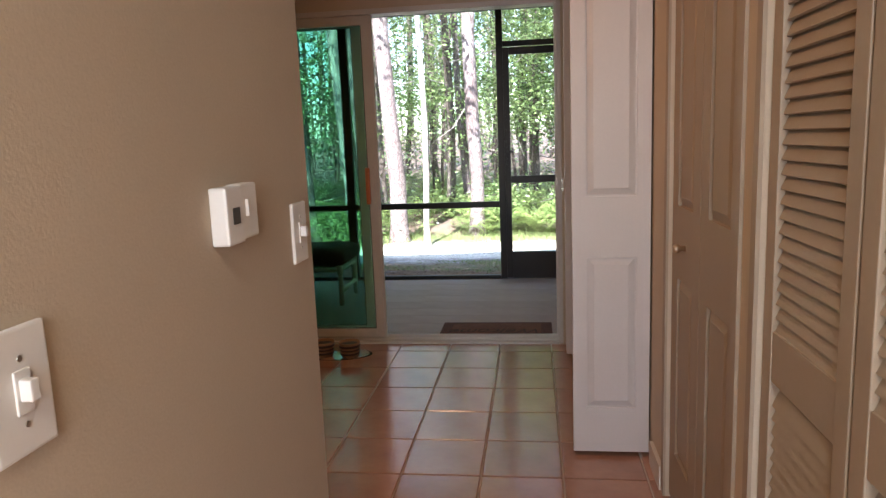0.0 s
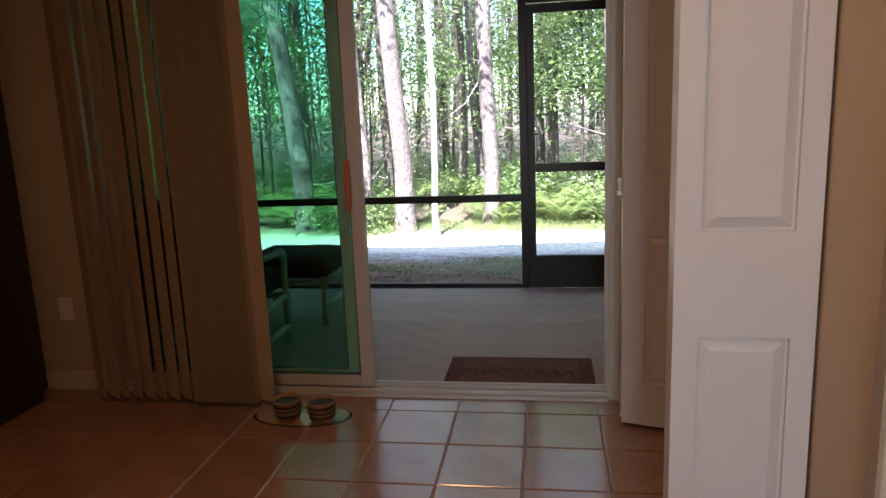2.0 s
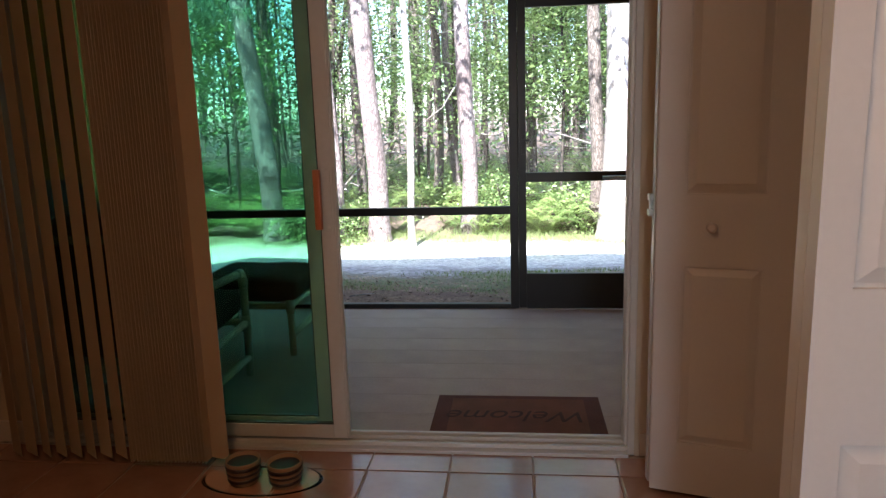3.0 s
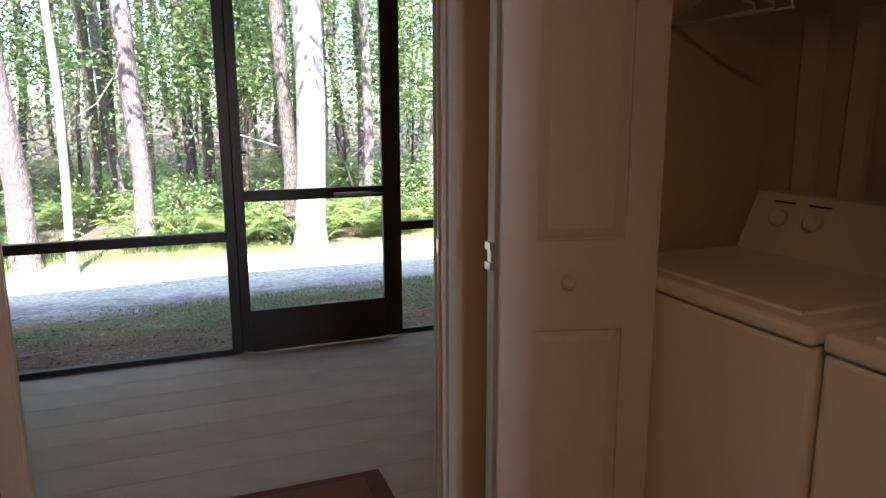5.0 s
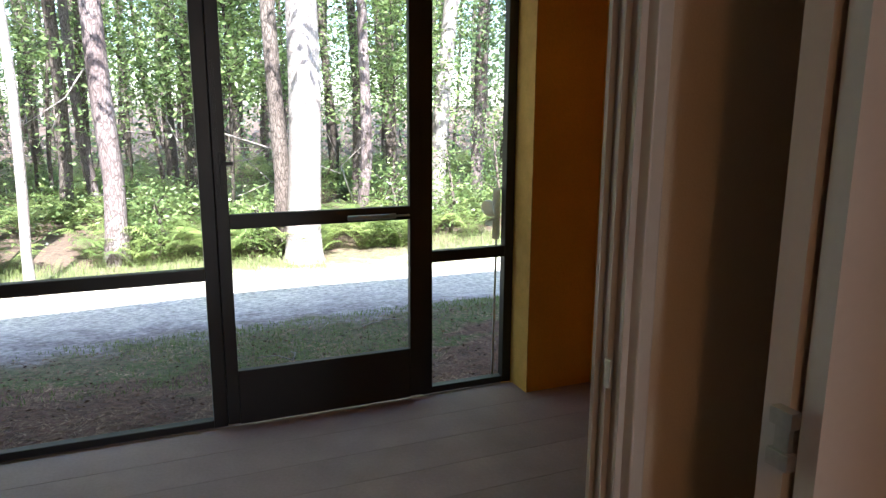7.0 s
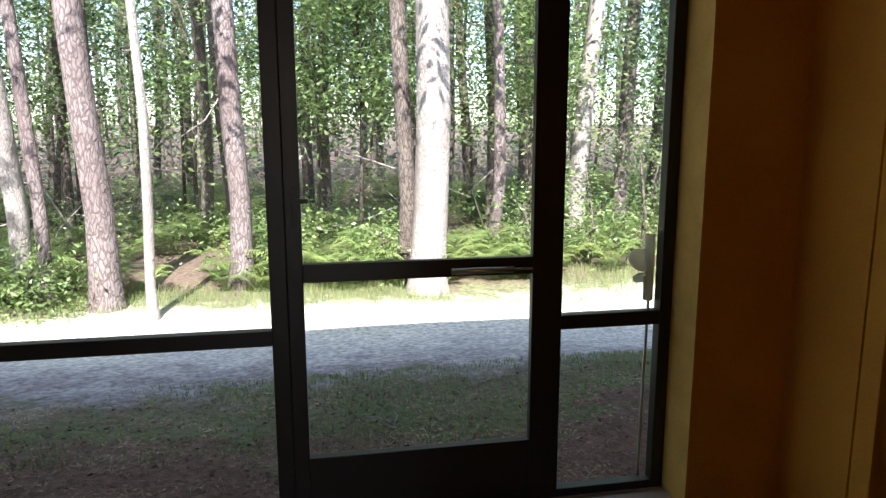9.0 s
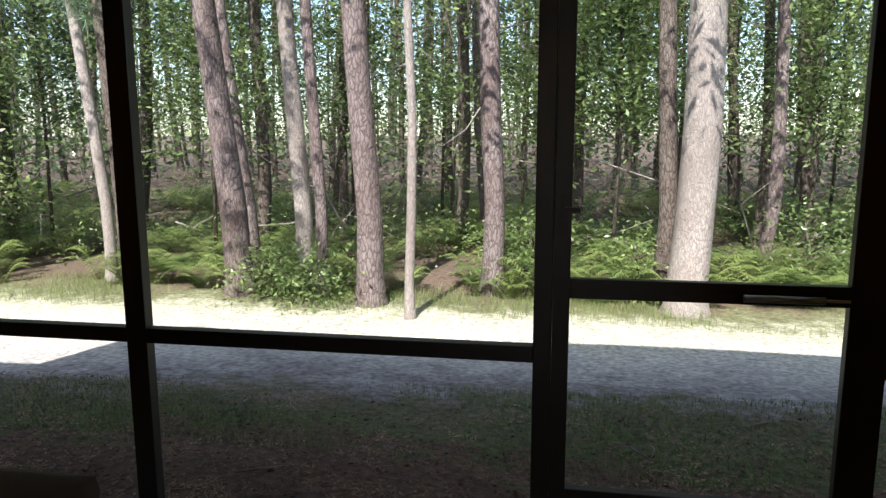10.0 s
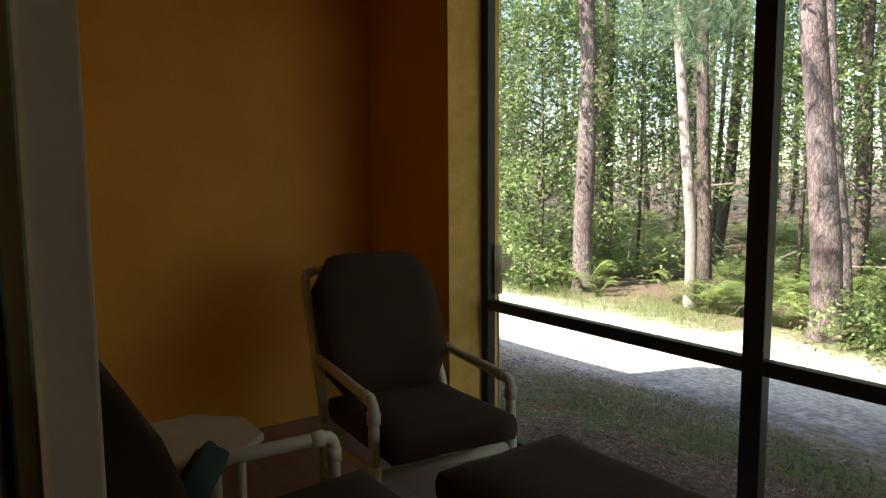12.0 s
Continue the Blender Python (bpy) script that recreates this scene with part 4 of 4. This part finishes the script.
# leafy saplings and shrubs
def sapling(x, y, h, spread, clumps, per, size, m=None, low=0.2, label=""):
    t = thing("sapling", label or "leafy green sapling under the pines", "sapling", "leafy saplings")
    z0 = float(ground_z(np.array(x), np.array(y)))
    bm = bmesh.new()
    tube(bm, [(x, y, z0 - 0.1), (x + 0.05, y, z0 + h * 0.4), (x - 0.06, y + 0.05, z0 + h)], [0.035, 0.025, 0.008], 7)
    part("stem", bm, DARKBARK, t)
    cs = []
    bm = bmesh.new()
    for k in range(clumps):
        z = z0 + h * rng.uniform(low, 1.05)
        a, rr = rng.uniform(0, 6.28), spread * rng.uniform(0.3, 1.0) * (1.1 - 0.5 * abs((z - z0) / h - 0.5))
        c = Vector((x + rr * math.cos(a), y + rr * math.sin(a), z))
        base = Vector((x, y, max(z0 + 0.2, z - 0.4 * rr)))
        if k < 12:
            twig = bmesh.new()
            tube(twig, [base, base.lerp(c, 0.6) + Vector((0, 0, 0.05)), c], [0.011, 0.007, 0.003], 4)
            part("branch", twig, DARKBARK, t)
        else:
            tube(bm, [base, base.lerp(c, 0.6) + Vector((0, 0, 0.05)), c], [0.009, 0.006, 0.003], 4)
        cs.append(tuple(c))
        cs.append(tuple(base.lerp(c, 0.7)))
    tagged(part("twig", bm, DARKBARK, t), kind="stuff")
    v, f = leaf_cloud(cs, per, (0.22, 0.22, 0.15), size)
    pydata("crown", v, f, m or LEAFDARK, t)


for x, y, h, sp, n in ((1.35, 10.2, 5.5, 1.1, 100), (0.75, 11.8, 5.0, 1.1, 45), (-8.3, 8.5, 4.5, 1.6, 130), (-7.9, 10.6, 6.0, 1.4, 70), (-10.8, 9.2, 5.5, 1.6, 80), (-4.6, 10.0, 5.5, 0.9, 40), (-5.8, 12.4, 6.0, 1.4, 55), (6.6, 10.4, 4.5, 1.2, 60), (4.1, 10.8, 5.0, 1.0, 45),
                       (-3.4, 13.2, 6.0, 1.4, 50), (-1.8, 14.2, 6.0, 1.4, 50), (2.7, 13.5, 6.5, 1.5, 55), (8.8, 12.5, 6.0, 1.6, 60), (-13.5, 10.0, 6.0, 1.8, 80), (-0.2, 15.0, 6.5, 1.5, 50), (-17.0, 11.0, 6.0, 2.0, 80), (5.6, 14.2, 6.0, 1.6, 50)):
    sapling(x, y, h, sp, n, 62, 0.042, LEAFDARK if n in (60, 70, 80) else LEAF, 0.1 if x < -7.5 and y < 9.5 else 0.38)

# low shrubs along the sunny edge
for x, y, h in ((-9.2, 7.8, 0.7), (-7.6, 7.6, 0.6), (-2.75, 7.75, 0.45), (-2.2, 7.6, 0.45), (0.3, 8.6, 0.7), (1.5, 8.5, 0.6), (3.4, 8.6, 0.9), (4.3, 8.7, 1.3), (5.2, 9.0, 1.6), (6.2, 8.9, 1.4)):
    sapling(x, y, h, 0.42, 16, 40, 0.03, LEAF, 0.1, "low bright green shrub at the sunny edge of the woods")


# far trunks, one mass
def far_places(n, near, away, power=1.0):
    """Places in the woods, spread by bearing from the porch."""
    a = np.radians(rng.uniform(-80, 50, n))
    d = near + (away - near) * rng.random(n) ** power
    x, y = 0.5 + d * np.sin(a), 0.3 + d * np.cos(a)
    ok = y > 9.0 + 0.02 * np.abs(x)
    return x[ok], y[ok]


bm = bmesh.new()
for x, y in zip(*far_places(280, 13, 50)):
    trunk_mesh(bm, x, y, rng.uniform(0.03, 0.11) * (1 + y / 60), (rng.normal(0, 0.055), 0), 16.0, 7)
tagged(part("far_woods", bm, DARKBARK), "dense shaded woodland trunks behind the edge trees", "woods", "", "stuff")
bm = bmesh.new()
for x, y in zip(*far_places(700, 9.5, 30)):
    z0 = float(ground_z(np.array(x), np.array(y)))
    z = z0 + rng.uniform(0.05, 4.5) * (0.15 if rng.random() < 0.3 else 1)
    p = Vector((x, y, z))
    q = p + Vector((rng.normal(0, 1.0), rng.normal(0, 0.5), rng.normal(0.2, 0.6)))
    tube(bm, [p, p.lerp(q, 0.5) + Vector(tuple(rng.normal(0, 0.12, 3))), q], [0.016, 0.011, 0.004], 5)
tagged(part("dead_branches", bm, PALEBARK), "bare grey dead branches between the trunks", "branches", "", "stuff")


# foliage of the woods, by zones
def foliage(name, n, near, away, zr, per, spread, size, m, label, flat=0.6, power=1.0):
    x, y = far_places(n, near, away, power)
    z = ground_z(x, y) + rng.uniform(zr[0], zr[1], len(x))
    v, f = leaf_cloud(np.stack([x, y, z], -1), per, spread, size, flat)
    return tagged(pydata(name, v, f, m), label, "foliage", "", "stuff")


foliage("understory_leaves", 1600, 9.6, 24, (1.5, 7.0), 105, (0.75, 0.6, 0.20), 0.043, LEAF, "understory leaves of the woods")
# deep-woods shade put into the colour: far leaves take the darker leaf
foliage("far_leaves", 3000, 19, 55, (0.2, 11.0), 40, (0.9, 0.9, 0.6), 0.10, LEAFDARK, "far leaves of the woods", power=1.3)
# added mostly above the view, so the woods below lie in shade
foliage("canopy_leaves", 480, 10, 36, (6.5, 13.0), 50, (0.8, 0.8, 0.4), 0.16, LEAF, "canopy leaves, mostly out of view, added to shade the woods")
# added clumps out of view, to break the sun on the trunks into patches
n = 110
x, y, z = rng.uniform(-13, 9, n), rng.uniform(4.8, 7.2, n), rng.uniform(4.2, 9.5, n)
v, f = leaf_cloud(np.stack([x, y, z], -1), 160, (0.42, 0.42, 0.30), 0.08)
tagged(pydata("overhanging_leaves", v, f, LEAF), "unseen leaf clumps added to throw dappled shade on the woods edge", "foliage", "", "stuff")
foliage("forest_brush", 1000, 8.2, 24, (0.05, 0.7), 40, (0.25, 0.25, 0.16), 0.032, LEAF, "low green brush under the trees")


def fern(x, y, size):
    z0 = float(ground_z(np.array(x), np.array(y)))
    vs, fs = [], []
    for k in range(10):
        a = 2 * math.pi * k / 10 + rng.uniform(-0.3, 0.3)
        rise = rng.uniform(1.2, 2.3)
        for j in range(18):
            s = (j + 1) / 18
            px, pz = s * size, size * rise * (s * 1.35 - s * s * 0.95)
            w = 0.24 * size * math.sin(math.pi * min(1, 0.15 + s * 0.85)) + 0.01
            for sd in (-1, 1):
                b = len(vs)
                for u, t in ((0, 0), (0, 0.034 * size), (sd * w, 0.075 * size), (sd * w * 0.95, 0.05 * size)):
                    lx, ly = px + t, u
                    vs.append((x + lx * math.cos(a) - ly * math.sin(a), y + lx * math.sin(a) + ly * math.cos(a), z0 + pz - abs(u) * 0.25))
                fs.append((b, b + 1, b + 2, b + 3))
    return vs, fs


allv, allf, base = [], [], 0
for k in range(1500):
    y = 8.0 + 11.0 * rng.random() ** 1.35
    x = rng.uniform(-13, 8) * (0.5 + y / 16)
    if math.sin(x * 1.1 + 0.6 * y) + math.sin(y * 1.7 - 0.5 * x) + rng.normal(0, 0.7) < -0.7:
        continue
    v, f = fern(x, y, rng.uniform(0.2, 0.5) * (1 + 0.03 * (y - 8)))
    allv.append(np.array(v)), allf.append(np.array(f) + base)
    base += len(v)
tagged(pydata("ferns", np.concatenate(allv), np.concatenate(allf), FERN), "bright green ferns at the foot of the trees", "ferns", "", "stuff")

# grass and litter on the ground
def blades(n, xr, yr, h, m, name, label, power=1.0, width=0.004):
    x, y = rng.uniform(*xr, n), yr[0] + (yr[1] - yr[0]) * rng.random(n) ** power
    keep = np.sin(x * 2.1 + np.sin(y * 3.1)) + np.sin(y * 2.7 + x * 0.9) + rng.normal(0, 0.6, n) > -0.3
    keep &= (y > 5) | (y < 4.6 + 0.35 * np.minimum(0, x + 1.6))
    x, y = x[keep], y[keep]
    z = ground_z(x, y)
    a, l = rng.uniform(0, 6.28, len(x)), h * rng.uniform(0.4, 1.3, len(x))
    ln = rng.uniform(0.2, 0.9, len(x)) * l
    c, s = np.cos(a), np.sin(a)
    v = np.stack([np.stack([x - s * width, y + c * width, z - 0.005], -1), np.stack([x + s * width, y - c * width, z - 0.005], -1), np.stack([x + c * ln, y + s * ln, z + l], -1)], 1).reshape(-1, 3)
    return tagged(pydata(name, v, np.arange(len(v)).reshape(-1, 3), m), label, "grass", "", "stuff")


blades(34000, (-7, 6), (3.25, 4.6), 0.032, GRASS, "grass", "thin patchy grass in the shade")
blades(30000, (-10, 9), (6.95, 8.4), 0.13, GRASS, "edge_grass", "tall grass along the edge of the woods", 0.7, 0.0024)
n = 20000
x, y = rng.uniform(-7, 6, n), 2.62 + 1.7 * rng.random(n) ** 1.3
v, f = leaf_cloud(np.stack([x, y, ground_z(x, y) + 0.008], -1), 1, (0, 0, 0.003), 0.013, 0.1, True)
tagged(pydata("leaf_litter", v, f, LITTER), "dry brown leaves and pine straw on the ground", "leaf litter", "", "stuff")

n = 30000
x, y = rng.uniform(-7, 6, n), 2.62 + 1.7 * rng.random(n) ** 1.6
a, ln = rng.uniform(0, 6.28, n), rng.uniform(0.02, 0.055, n)
z = ground_z(x, y) + 0.004
dx, dy, w = np.cos(a) * ln, np.sin(a) * ln, 0.0016
v = np.stack([np.stack([x - dx + dy / ln * w, y - dy - dx / ln * w, z], -1), np.stack([x - dx - dy / ln * w, y - dy + dx / ln * w, z], -1), np.stack([x + dx, y + dy, z + rng.uniform(0.0, 0.022, n)], -1)], 1).reshape(-1, 3)
tagged(pydata("pine_straw", v, np.arange(len(v)).reshape(-1, 3), LITTER), "dry brown pine straw strewn on the ground", "pine straw", "", "stuff")


# fallen sticks on the litter
def stick(points, radius):
    bm = bmesh.new()
    pts = [(px, py, float(ground_z(np.array(px), np.array(py))) + h) for px, py, h in points]
    tube(bm, pts, [radius, radius * 0.8, radius * 0.35], 6)
    tagged(part("fallen_stick", bm, PALEBARK), "short pale dead stick lying on the ground", "stick", "fallen sticks")


for k in range(26):
    px, py, a = rng.uniform(-4.5, 3.5), rng.uniform(2.75, 4.6), rng.uniform(0, 6.28)
    ln = rng.uniform(0.05, 0.16)
    stick([(px, py, 0.008), (px + ln * math.cos(a), py + ln * math.sin(a), 0.022), (px + 1.9 * ln * math.cos(a + 0.25), py + 1.9 * ln * math.sin(a + 0.25), 0.012)], rng.uniform(0.003, 0.007))

# ---- floor tiles and porch boards, one by one ----
bm = bmesh.new()
g = 0.0035
box(bm, g, S - g, g, S - g, -0.006, 0.0)
bmesh.ops.bevel(bm, geom=[e for e in bm.edges if all(v.co.z > -0.001 for v in e.verts)], offset=0.003, segments=1, affect="EDGES")
tile = part("tile", bm, TILE, floor)
bm = bmesh.new()
box(bm, g, S - g, g, DY0 - 0.032, -0.006, 0.0)
edge_tile = part("tile", bm, TILE, floor)
first = True
for i in range(-9, 5):
    o = edge_tile if i == -9 else new("tile", edge_tile.data)
    o.parent, o.location = floor, (i * S, 0, 0)
for j in range(1, 20):
    for i in range(-9 if j < 10 else 0, 5):
        o = tile if first else new("tile", tile.data)
        first = False
        o.parent, o.location = floor, (i * S, -j * S, 0)

slab = bpy.data.objects["porch_slab"]
bm = bmesh.new()
box(bm, -2.83, 2.83, 0.0004, 0.2246, -0.012, 0.0)
bmesh.ops.bevel(bm, geom=[e for e in bm.edges if all(v.co.z > -0.001 for v in e.verts)], offset=0.0010, segments=1, affect="EDGES")
board = part("board", bm, PORCHFLOOR, slab)
for j in range(10):
    for k in range(1):
        o = board if j == 0 and k == 0 else new("board", board.data)
        o.parent, o.location = slab, (-0.415, DY1 + 0.031 + 0.225 * j - 0.075, PF)
